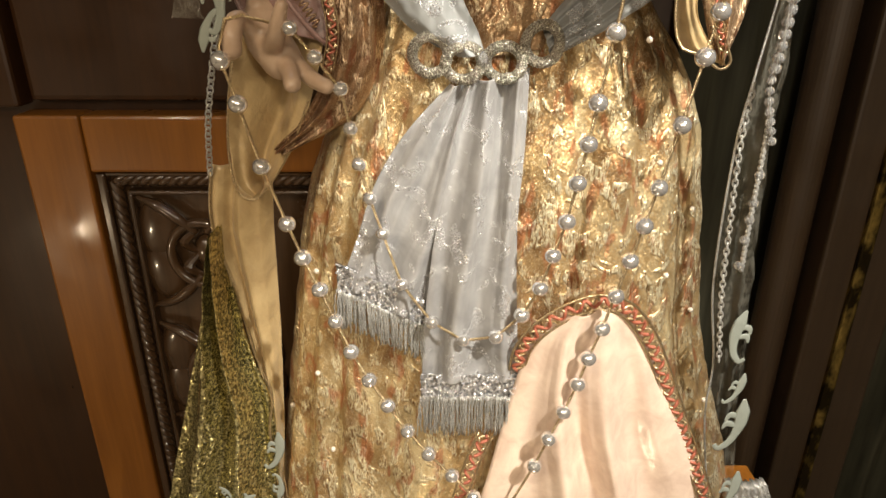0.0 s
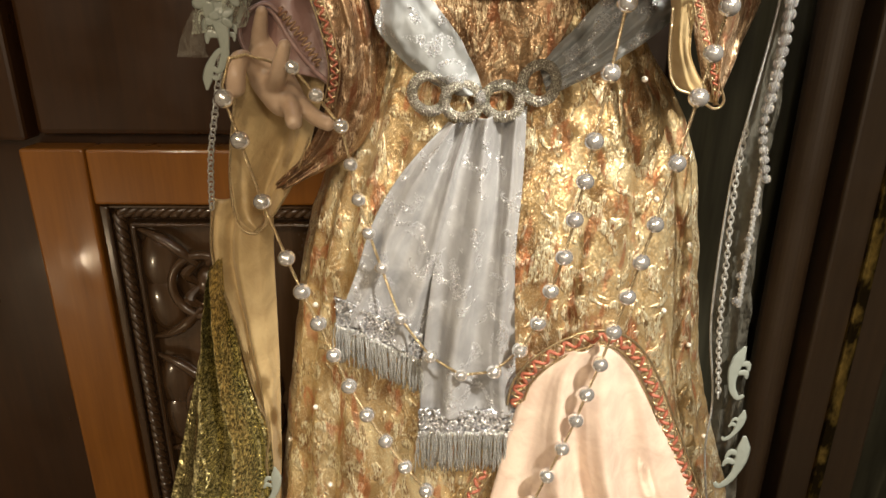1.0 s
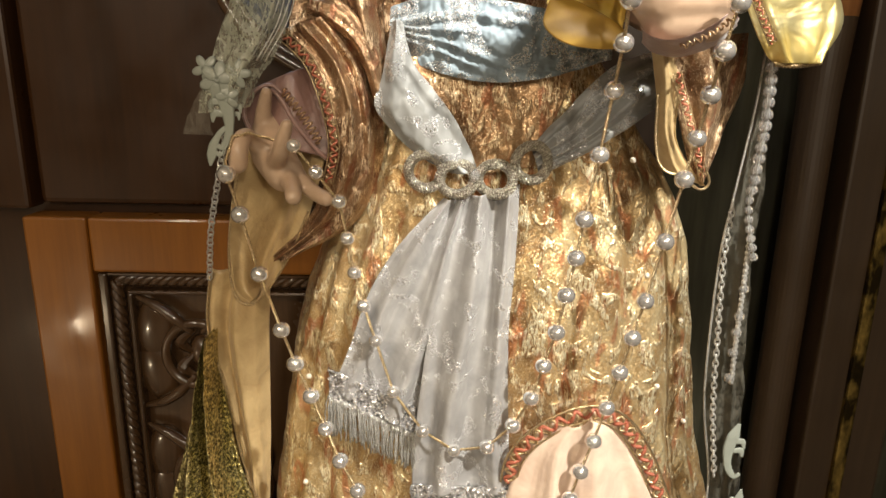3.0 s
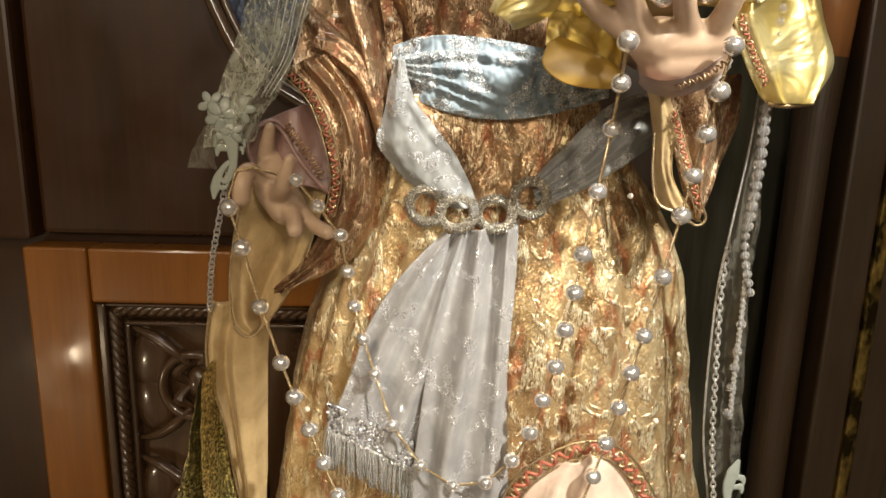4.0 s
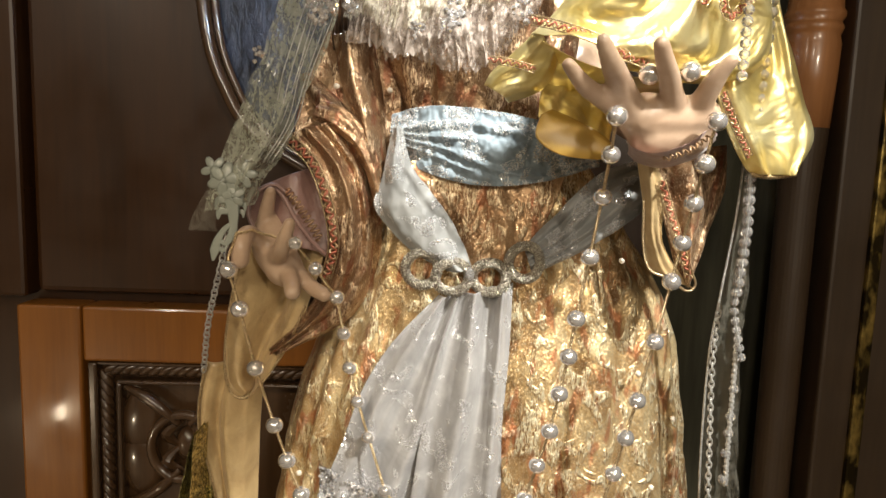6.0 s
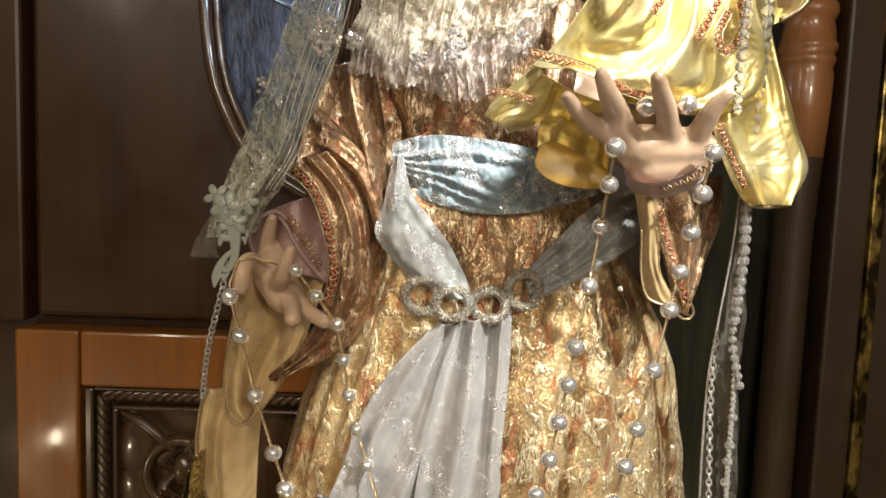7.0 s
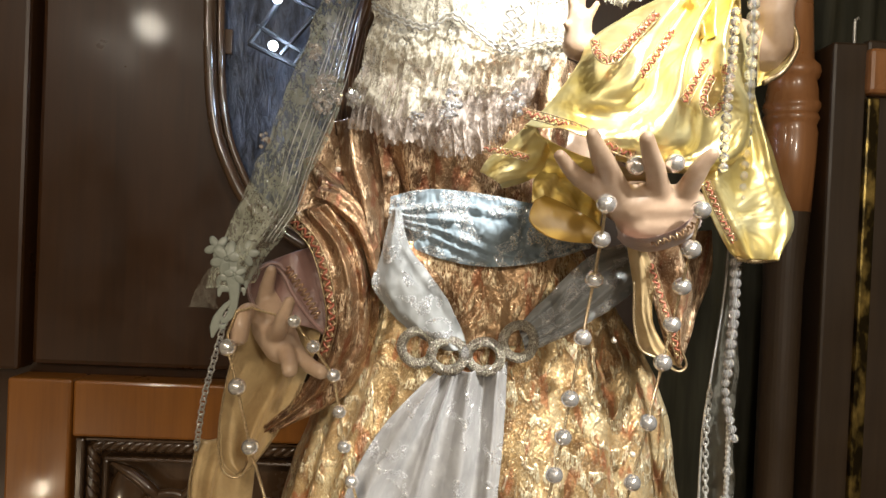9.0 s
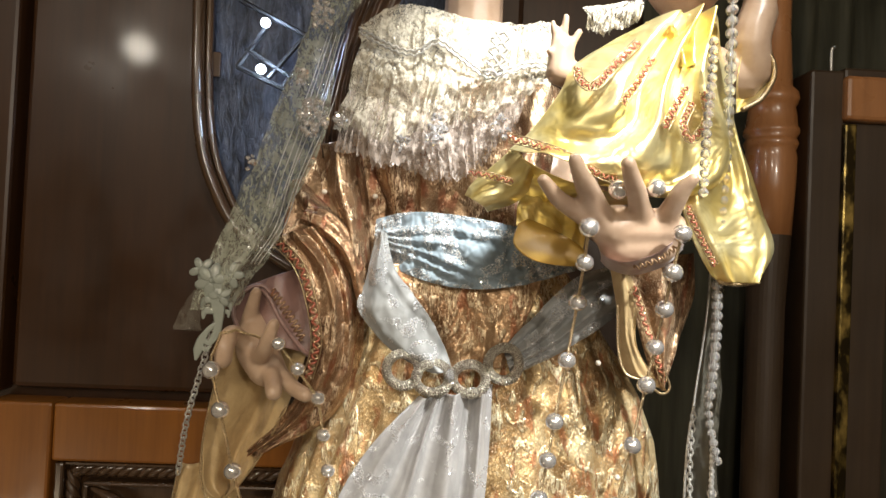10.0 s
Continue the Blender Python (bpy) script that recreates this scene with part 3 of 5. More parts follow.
plinth = tagged(part("plinth", box(-0.45, 0.55, 0.62, 1.2, 0, 0.46, 0.01), BROWN), "dark wooden plinth under the statue", "plinth")

# ---- the two statues, plain carved forms ----
bm = bmesh.new()
finger(bm, [(0.04, 0.98, 1.2), (0.04, 0.99, 1.7)], [0.07, 0.09])
finger(bm, [(0.05, 0.985, 1.7), (0.066, 0.965, 1.86), (0.069, 0.962, 2.0)], [0.06, 0.047, 0.046])
bmesh.ops.create_icosphere(bm, subdivisions=3, radius=0.09, matrix=pose(0.07, 0.95, 2.1) @ Matrix.Diagonal((0.8, 0.95, 1.15, 1)))
finger(bm, [(-0.13, 1.0, 1.7), (-0.17, 1.0, 1.5), (-0.228, 0.9, 1.465)], [0.05, 0.04, 0.026])
# lowered right hand
finger(bm, [(-0.228, 0.9, 1.465), (-0.22, 0.86, 1.426), (-0.202, 0.85, 1.397)], [0.024, 0.03, 0.026])
finger(bm, [(-0.235, 0.87, 1.444), (-0.229, 0.86, 1.472), (-0.221, 0.85, 1.5)], [0.013, 0.011, 0.008])
finger(bm, [(-0.224, 0.85, 1.42), (-0.241, 0.82, 1.447), (-0.245, 0.8, 1.432), (-0.247, 0.8, 1.414)], [0.014, 0.011, 0.012, 0.012])
finger(bm, [(-0.217, 0.85, 1.408), (-0.198, 0.81, 1.425), (-0.188, 0.79, 1.446), (-0.181, 0.785, 1.464)], [0.014, 0.012, 0.011, 0.008])
finger(bm, [(-0.205, 0.85, 1.405), (-0.187, 0.82, 1.387), (-0.179, 0.795, 1.375)], [0.014, 0.012, 0.011])
finger(bm, [(-0.196, 0.86, 1.4), (-0.164, 0.83, 1.378), (-0.141, 0.81, 1.37)], [0.013, 0.011, 0.01])
# raised left hand under the child
finger(bm, [(0.2, 1.0, 1.7), (0.3, 0.98, 1.63), (0.275, 0.78, 1.595), (0.255, 0.7, 1.59)], [0.05, 0.04, 0.026, 0.026])
finger(bm, [(0.225, 0.695, 1.6), (0.286, 0.695, 1.602)], [0.028, 0.024])
finger(bm, [(0.234, 0.7, 1.583), (0.278, 0.7, 1.584)], [0.026, 0.024])
finger(bm, [(0.21, 0.69, 1.599), (0.17, 0.67, 1.618), (0.149, 0.655, 1.628), (0.13, 0.645, 1.646)], [0.017, 0.0115, 0.0105, 0.0075])
finger(bm, [(0.211, 0.69, 1.602), (0.187, 0.66, 1.632), (0.17, 0.635, 1.649), (0.159, 0.625, 1.667)], [0.018, 0.0145, 0.0125, 0.008])
finger(bm, [(0.256, 0.69, 1.606), (0.237, 0.655, 1.636), (0.224, 0.635, 1.651), (0.215, 0.622, 1.665)], [0.017, 0.0125, 0.011, 0.0085])
finger(bm, [(0.28, 0.69, 1.607), (0.282, 0.665, 1.628), (0.286, 0.65, 1.644), (0.293, 0.64, 1.655)], [0.017, 0.0125, 0.011, 0.0075])
statue = tagged(melt(part("statue", bm, SKIN), 0.0028, 8), "painted carved statue with outstretched palms, dressed in brocade", "statue")

bm = bmesh.new()
finger(bm, [(0.33, 0.8, 1.741), (0.337, 0.8, 1.862)], [0.06, 0.04])
finger(bm, [(0.336, 0.8, 1.877), (0.342, 0.8, 1.923)], [0.03, 0.028])
bmesh.ops.create_icosphere(bm, subdivisions=3, radius=0.065, matrix=Matrix.Translation((0.336, 0.79, 1.959)) @ Matrix.Diagonal((0.85, 0.95, 1.1, 1)))
finger(bm, [(0.3, 0.8, 1.823), (0.22, 0.76, 1.79), (0.165, 0.73, 1.789)], [0.028, 0.022, 0.017])
finger(bm, [(0.16, 0.73, 1.79), (0.162, 0.73, 1.818)], [0.017, 0.016])
finger(bm, [(0.155, 0.73, 1.824), (0.149, 0.725, 1.848)], [0.006, 0.0042])
finger(bm, [(0.163, 0.73, 1.828), (0.165, 0.725, 1.857)], [0.006, 0.0045])
finger(bm, [(0.172, 0.73, 1.822), (0.182, 0.725, 1.84)], [0.006, 0.0045])
finger(bm, [(0.154, 0.73, 1.811), (0.145, 0.72, 1.812)], [0.006, 0.005])
finger(bm, [(0.364, 0.8, 1.833), (0.43, 0.8, 1.814), (0.421, 0.78, 1.86), (0.431, 0.78, 1.897)], [0.03, 0.03, 0.026, 0.024])
finger(bm, [(0.431, 0.78, 1.897), (0.433, 0.78, 1.934)], [0.022, 0.02])
child = tagged(melt(part("child_statue", bm, SKIN), 0.003, 6), "small painted carved child statue in a yellow robe", "statue")

# ---- gown ----
gown = thing("gown", "gold and copper brocade gown with pearls and red trim", "gown")
skirt = part("skirt", wrap([
    ((-0.068, 0.97, 1.574)[0], (0.223, 0.97, 1.574)[0], 0.885, 1.1, (-0.068, 0.97, 1.562)[2]),
    ((-0.092, 0.97, 1.465)[0], (0.294, 0.97, 1.475)[0], 0.875, 1.12, (-0.057, 0.95, 1.467)[2]),
    ((-0.143, 0.97, 1.341)[0], (0.368, 0.97, 1.355)[0], 0.865, 1.14, (-0.055, 0.95, 1.347)[2]),
    ((-0.207, 0.97, 1.175)[0], (0.398, 0.97, 1.175)[0], 0.845, 1.16, (-0.072, 0.95, 1.182)[2]),
    ((-0.249, 0.97, 0.922)[0], (0.431, 0.97, 0.922)[0], 0.825, 1.18, (-0.079, 0.95, 0.934)[2]),
    ((-0.298, 0.97, 0.571)[0], (0.517, 0.97, 0.571)[0], 0.79, 1.19, (-0.087, 0.93, 0.609)[2]),
    (-0.32, 0.42, 0.76, 1.2, 0.465)], 280, 220, 22, 0.006, 0.003, 40, 2, 0.85), BROCADE, gown)
part("bodice", wrap([
    ((-0.156, 1, 1.849)[0], (0.219, 1, 1.868)[0], 0.92, 1.1, (-0.063, 0.95, 1.839)[2]),
    ((-0.131, 0.98, 1.755)[0], (0.209, 0.98, 1.772)[0], 0.885, 1.1, (-0.059, 0.95, 1.752)[2]),
    ((-0.098, 0.97, 1.674)[0], (0.193, 0.97, 1.688)[0], 0.88, 1.1, (-0.055, 0.95, 1.674)[2]),
    ((-0.077, 0.97, 1.596)[0], (0.205, 0.97, 1.609)[0], 0.89, 1.1, (-0.051, 0.95, 1.596)[2]),
    ((-0.081, 0.97, 1.551)[0], (0.216, 0.97, 1.565)[0], 0.89, 1.1, (-0.049, 0.95, 1.553)[2])], 220, 110, 16, 0.007, 0.004, 30, 6, 0.9), COPPER, gown)

part("front_point", loft(
    [(-0.045, 0.868, 1.547), (-0.009, 0.862, 1.498), (0.024, 0.86, 1.452), (0.05, 0.86, 1.398)],
    [(0.185, 0.872, 1.559), (0.167, 0.866, 1.504), (0.145, 0.862, 1.456), (0.124, 0.86, 1.408)], 90, 70, 0.006, 2.5, 0.003, 0.002, 40, 17, 0.002, 0.6), BRONZE, gown, "woven bronze front of the bodice")
# sleeve of the lowered arm
sleeve = part("sleeve", loft(
    [(-0.151, 0.93, 1.748), (-0.181, 0.92, 1.673), (-0.192, 0.91, 1.633), (-0.198, 0.89, 1.586), (-0.189, 0.875, 1.546)],
    [(-0.065, 0.93, 1.731), (-0.053, 0.925, 1.654), (-0.057, 0.915, 1.577), (-0.069, 0.905, 1.527), (-0.081, 0.9, 1.485)], 90, 90, 0.0, 1.2, 0.004, 0.003, 30, 4, 0.002, 0.5), COPPER, gown, "copper brocade sleeve with deep folds")
part("fold", loft(
    [(-0.152, 0.92, 1.72), (-0.135, 0.9, 1.65), (-0.11, 0.89, 1.593), (-0.09, 0.895, 1.525)],
    [(-0.094, 0.93, 1.72), (-0.082, 0.92, 1.654), (-0.074, 0.91, 1.595), (-0.068, 0.905, 1.5)], 60, 90, 0.03, 1.3, 0.006, 0.003, 34, 11, 0.002, 0.5), COPPER, sleeve)
part("fold", loft(
    [(-0.198, 0.92, 1.657), (-0.172, 0.9, 1.619), (-0.127, 0.885, 1.572), (-0.088, 0.88, 1.515)],
    [(-0.181, 0.92, 1.667), (-0.14, 0.905, 1.63), (-0.104, 0.89, 1.59), (-0.075, 0.885, 1.545)], 40, 80, 0.022, 0.6, 0.003, 0.003, 40, 13, 0.002, 0.4), COPPER, sleeve)
part("fold", loft(
    [(-0.172, 0.88, 1.6), (-0.14, 0.872, 1.585), (-0.105, 0.872, 1.55), (-0.085, 0.875, 1.49)],
    [(-0.16, 0.878, 1.625), (-0.125, 0.872, 1.615), (-0.09, 0.875, 1.575), (-0.066, 0.88, 1.51)], 40, 70, 0.014, 1.1, 0.004, 0.003, 40, 19, 0.002, 0.5), COPPER, sleeve)
bell = part("bell_sleeve", loft(
    [(-0.211, 0.875, 1.575), (-0.17, 0.86, 1.537), (-0.15, 0.855, 1.485), (-0.143, 0.86, 1.43), (-0.16, 0.87, 1.365), (-0.19, 0.875, 1.315), (-0.228, 0.875, 1.278)],
    [(-0.13, 0.89, 1.602), (-0.087, 0.9, 1.534), (-0.076, 0.9, 1.461), (-0.081, 0.905, 1.394), (-0.111, 0.905, 1.327), (-0.15, 0.9, 1.298), (-0.21, 0.885, 1.27)], 80, 110, 0.022, 2.4, 0.007, 0.004, 40, 8, 0.002, 0.7), COPPER, gown, "copper brocade bell of the sleeve")
braid("trim", [(-0.207, 0.868, 1.577), (-0.165, 0.85, 1.539), (-0.144, 0.845, 1.486), (-0.136, 0.85, 1.432), (-0.147, 0.86, 1.383)], 0.014, 0.016, bell, "red and gold braid trim")
part("edge_cord", tube([(-0.177, 0.868, 1.342), (-0.201, 0.868, 1.285), (-0.236, 0.865, 1.231), (-0.261, 0.862, 1.208), (-0.282, 0.86, 1.224), (-0.287, 0.86, 1.276), (-0.279, 0.86, 1.343), (-0.267, 0.86, 1.393)], 0.0018, 60, 6), GOLD_THREAD, bell, "thin gold edge cord")
part("lining", loft(
    [(-0.266, 0.87, 1.426), (-0.28, 0.872, 1.363), (-0.289, 0.872, 1.288), (-0.283, 0.868, 1.23), (-0.263, 0.866, 1.208)],
    [(-0.151, 0.88, 1.425), (-0.167, 0.885, 1.368), (-0.19, 0.88, 1.305), (-0.224, 0.872, 1.245), (-0.258, 0.867, 1.207)], 60, 80, -0.04, 1.6, 0.012, 0.002, 30, 12, 0.0015, 0.5), CREAM, bell, "cream satin sleeve lining")
cuff = part("undersleeve", loft(
    [(-0.237, 0.88, 1.509), (-0.252, 0.875, 1.497), (-0.258, 0.87, 1.467), (-0.252, 0.87, 1.444)],
    [(-0.174, 0.89, 1.534), (-0.161, 0.88, 1.499), (-0.149, 0.875, 1.454), (-0.146, 0.87, 1.415)], 50, 50, 0.012, 1.4, 0.004, 0.002, 40, 21), ROSE, gown, "rose satin undersleeve with embroidered edge")
part("cuff_piping", tube([(-0.241, 0.845, 1.448), (-0.249, 0.845, 1.468), (-0.248, 0.848, 1.488), (-0.234, 0.852, 1.503), (-0.217, 0.858, 1.509), (-0.202, 0.856, 1.499)], 0.0028, 40, 8), ROSE, cuff)
part("embroidery", wave_trim([(-0.202, 0.856, 1.503), (-0.186, 0.852, 1.485), (-0.168, 0.853, 1.459), (-0.156, 0.86, 1.436)], 0.006, 11, 0.0011), COPPER, cuff)
part("edge_roll", tube([(-0.227, 0.868, 1.509), (-0.207, 0.86, 1.495), (-0.188, 0.858, 1.462), (-0.162, 0.862, 1.428), (-0.147, 0.866, 1.414)], 0.0035, 40, 8), ROSE, cuff)
# sleeve under the raised hand
hang = part("bell_sleeve", loft(
    [(0.256, 0.8, 1.565), (0.269, 0.8, 1.535), (0.292, 0.8, 1.479), (0.311, 0.8, 1.422), (0.318, 0.8, 1.407)],
    [(0.373, 0.82, 1.58), (0.379, 0.83, 1.523), (0.366, 0.83, 1.479), (0.35, 0.82, 1.435), (0.331, 0.81, 1.395)], 60, 80, 0.025, 2, 0.006, 0.003, 40, 15), COPPER, gown, "copper brocade sleeve hanging under the raised hand")
part("lining", loft(
    [(0.249, 0.79, 1.561), (0.263, 0.8, 1.506), (0.27, 0.805, 1.456), (0.278, 0.805, 1.42), (0.301, 0.8, 1.407)],
    [(0.269, 0.785, 1.562), (0.286, 0.785, 1.514), (0.288, 0.79, 1.458), (0.311, 0.79, 1.419), (0.333, 0.79, 1.396)], 40, 60, 0.006, 1, 0.004, 0.002, 40, 31), CREAM, hang, "cream satin sleeve lining")
part("edge_cord", tube([(0.263, 0.795, 1.507), (0.266, 0.795, 1.45), (0.275, 0.79, 1.419), (0.299, 0.785, 1.409), (0.322, 0.785, 1.394), (0.333, 0.785, 1.403), (0.324, 0.785, 1.424)], 0.0018, 50, 6), GOLD_THREAD, hang)
braid("trim", [(0.279, 0.782, 1.532), (0.295, 0.78, 1.487), (0.312, 0.78, 1.442), (0.324, 0.782, 1.41)], 0.01, 0.013, hang, "red and gold braid trim")
cuff = part("undersleeve", loft(
    [(0.205, 0.685, 1.575), (0.212, 0.675, 1.566), (0.234, 0.668, 1.562), (0.266, 0.668, 1.573), (0.294, 0.68, 1.592)],
    [(0.22, 0.73, 1.562), (0.233, 0.73, 1.552), (0.26, 0.725, 1.547), (0.298, 0.725, 1.56), (0.324, 0.735, 1.581)], 24, 60, 0.004, 1, 0.002, 0.002, 40, 23), ROSE, gown, "rose satin undersleeve")
part("embroidery", wave_trim([(0.245, 0.68, 1.555), (0.266, 0.66, 1.566), (0.29, 0.668, 1.582)], 0.003, 8, 0.001), COPPER, cuff)

# opening of the skirt with its braid
top = [(0.057, 0.775, 0.757), (0.081, 0.79, 0.854), (0.11, 0.8, 0.977), (0.132, 0.802, 1.034), (0.17, 0.804, 1.069), (0.216, 0.806, 1.082), (0.258, 0.81, 1.064), (0.296, 0.81, 0.999), (0.34, 0.805, 0.904), (0.411, 0.8, 0.733)]
under = tagged(part("underskirt", loft([top[4], top[3], top[2], top[1], top[0], (-0.02, 0.74, 0.5)], [top[5], top[6], top[7], top[8], top[9], (0.36, 0.77, 0.5)], 110, 120, 0.035, 2.6, 0.02, 0.002, 14, 41, 0.0015, 0.6, 0, 0.6, 0.4), PINK), "smooth pale pink satin underskirt showing in the gown's opening", "skirt")
braid("trim", [(0.106, 0.795, 0.975), (0.111, 0.79, 1.011), (0.132, 0.785, 1.046), (0.169, 0.783, 1.075), (0.21, 0.785, 1.088), (0.25, 0.79, 1.075), (0.287, 0.795, 1.028), (0.322, 0.795, 0.951), (0.372, 0.79, 0.833), (0.408, 0.785, 0.744)], 0.023, 0.024, gown, "red and silver braid round the opening")
braid("trim", [(0.063, 0.785, 0.869), (0.047, 0.778, 0.833), (0.035, 0.772, 0.795), (0.022, 0.767, 0.751)], 0.022, 0.024, gown, "red and gold braid trim")

pearl = None
for p in ((0.362, 0.9, 1.181), (0.383, 0.9, 1.016), (0.43, 0.9, 0.848), (0.289, 0.85, 1.264), (0.315, 0.84, 1.103), (0.259, 0.86, 1.42), (-0.196, 0.87, 0.92), (-0.254, 0.92, 0.823), (-0.173, 0.83, 0.805), (-0.187, 0.88, 1.091), (-0.142, 0.9, 1.647), (-0.068, 0.9, 1.644), (-0.146, 0.85, 1.069)):
    if pearl is None:
        pearl = part("pearl", sphere(0.0042, 2), PEARL, gown, "small sewn pearl")
        pearl.location = p
    else:
        shared("pearl", pearl, gown, p)

# ---- sash with buckle ----
sash = thing("sash", "silver satin sash with fringed ends and a chain buckle", "sash")
part("waist_wrap", loft(
    [(-0.065, 0.9, 1.611), (-0.031, 0.872, 1.619), (0.013, 0.852, 1.621), (0.072, 0.845, 1.616), (0.139, 0.848, 1.605), (0.219, 0.87, 1.589)],
    [(-0.066, 0.9, 1.564), (-0.026, 0.868, 1.537), (0.024, 0.848, 1.522), (0.076, 0.842, 1.517), (0.142, 0.842, 1.525), (0.222, 0.87, 1.548)], 120, 240, 0.008, 4.2, 0.0028, 0.006, 70, 51, 0.002, 2.2), ORGANZA, sash, "pale blue glittering organza waist wrap")
part("drape", loft(
    [(-0.061, 0.872, 1.593), (-0.074, 0.862, 1.523), (-0.083, 0.858, 1.486), (-0.062, 0.853, 1.455), (-0.027, 0.848, 1.424), (0.02, 0.846, 1.4)],
    [(-0.047, 0.866, 1.59), (-0.032, 0.856, 1.539), (-0.005, 0.85, 1.506), (0.021, 0.845, 1.471), (0.041, 0.843, 1.436), (0.052, 0.843, 1.405)], 60, 80, 0.014, 1.3, 0.004, 0.005, 46, 55), GAUZE, sash)
part("drape", loft(
    [(0.121, 0.85, 1.436), (0.165, 0.855, 1.483), (0.22, 0.86, 1.537), (0.282, 0.87, 1.561)],
    [(0.134, 0.85, 1.398), (0.203, 0.855, 1.433), (0.255, 0.86, 1.466), (0.295, 0.87, 1.497)], 60, 90, 0.012, 3.3, 0.005, 0.003, 46, 57), GAUZE, sash)
part("tail", loft(
    [(0.027, 0.84, 1.368), (0.004, 0.832, 1.26), (-0.015, 0.822, 1.144), (-0.027, 0.815, 1.033), (-0.031, 0.81, 0.953)],
    [(0.108, 0.838, 1.389), (0.106, 0.83, 1.298), (0.1, 0.82, 1.186), (0.103, 0.812, 1.071), (0.111, 0.808, 0.954)], 90, 140, 0.008, 2.2, 0.013, 0.002, 24, 59, 0.002, 0.35), SILVER_SATIN, sash)
part("tail", loft(
    [(0.008, 0.845, 1.367), (-0.051, 0.846, 1.302), (-0.093, 0.845, 1.233), (-0.121, 0.842, 1.152), (-0.145, 0.84, 1.092)],
    [(0.04, 0.84, 1.368), (0.023, 0.838, 1.289), (0.005, 0.834, 1.197), (-0.015, 0.83, 1.097), (-0.026, 0.828, 1.035)], 80, 120, 0.006, 1.9, 0.012, 0.002, 24, 61, 0.002, 0.4), SILVER_SATIN, sash)


def fringe(a, c, band, drop, count, seed):
    """Glittering band of sequins with hanging threads along its lower edge."""
    rnd = random.Random(seed)
    a, c = Vector(a), Vector(c)
    down = Vector((0, -0.012, -1)).normalized()
    bandob = part("fringe_band", loft([a, a + down * band * 0.5, a + down * band], [c, c + down * band * 0.5, c + down * band], 70, 20, 0.004, 9, 0.0015, 0.005, 160, seed, 0.003), GLITTER_BAND, sash, "glittering silver band")
    bm = bmesh.new()
    for k in range(int(count * 0.9)):
        p = a.lerp(c, rnd.random()) + down * band * (rnd.random() * 1.04 - 0.06) + Vector((0, -0.007 - rnd.random() * 0.004, 0))
        bmesh.ops.create_icosphere(bm, subdivisions=1, radius=rnd.uniform(0.0011, 0.0026), matrix=Matrix.Translation(p))
    part("sequin_trim", bm, STONE, bandob, "clear glittering sequins")
    bm = bmesh.new()
    for k in range(count):
        u = (k + rnd.uniform(-0.5, 0.5)) / count
        p = a.lerp(c, min(1, max(0, u))) + down * band * 0.85 + Vector((0, -0.003 - rnd.random() * 0.006, 0))
        s = rnd.uniform(-0.003, 0.003)
        q = p + down * drop * rnd.uniform(0.8, 1.12) + Vector((s * 1.6 + rnd.uniform(-0.0015, 0.0015), rnd.uniform(-0.006, 0.003), 0))
        f = rnd.uniform(14, 24)
        tube([p, p.lerp(q, 0.5) + Vector((s * 0.4, -0.003, 0)), q], [0.0009, 0.0009, 0.0012], 10, 4, bm, True, lambda v, w: w + Vector((0.0007 * math.sin(f * v), 0, 0)))
    part("fringe", bm, SILVER_THREAD, bandob, "silver thread fringe")


fringe((-0.033, 0.805, 0.962), (0.113, 0.803, 0.964), 0.042, 0.06, 170, 3)
fringe((-0.15, 0.836, 1.126), (-0.026, 0.825, 1.072), 0.046, 0.052, 150, 4)
# chain buckle of four mesh loops and a stone
for c, rx, rz, lean in (((-0.016, 0.838, 1.404), 0.022, 0.022, 12), ((0.025, 0.832, 1.395), 0.0225, 0.02, -8), ((0.075, 0.83, 1.396), 0.0225, 0.02, 8), ((0.121, 0.832, 1.418), 0.021, 0.0225, 20)):
    ring = [Vector(c) + pose(0, 0, 0, 0, lean, 0) @ Vector((rx * math.cos(a), 0.004 * math.sin(2 * a), rz * math.sin(a))) for a in np.linspace(0, 2 * math.pi, 19)]
    bm = tube(ring, 0.006, 54, 12)
    loop = part("buckle_loop", bm, MESH_METAL, sash, "silver-gilt mesh loop")
    bm = bmesh.new()
    for s in range(8):
        way = 1 if s < 4 else -1
        tube(ring, 0.0009, 200, 4, bm, True, lambda v, p, s=s, c=c, way=way: p + 0.0063 * (math.cos(way * 20 * math.pi * v + s * math.pi / 2) * (p - Vector(c)).normalized() + math.sin(way * 20 * math.pi * v + s * math.pi / 2) * Vector((0, -1, 0))))
    part("mesh_wire", bm, MESH_METAL, loop)["kind"] = "stuff"
bm = sphere(0.009, 1)
bmesh.ops.scale(bm, vec=(0.8, 0.6, 1.1), verts=bm.verts)
stone = part("buckle_stone", bm, CRYSTAL, sash, "clear faceted stone", False)
stone.location = (0.048, 0.822, 1.401)

# ---- rosary ----
rosary = thing("rosary", "long rosary of silver pearl beads on a gilt chain", "rosary")
BEAD = None


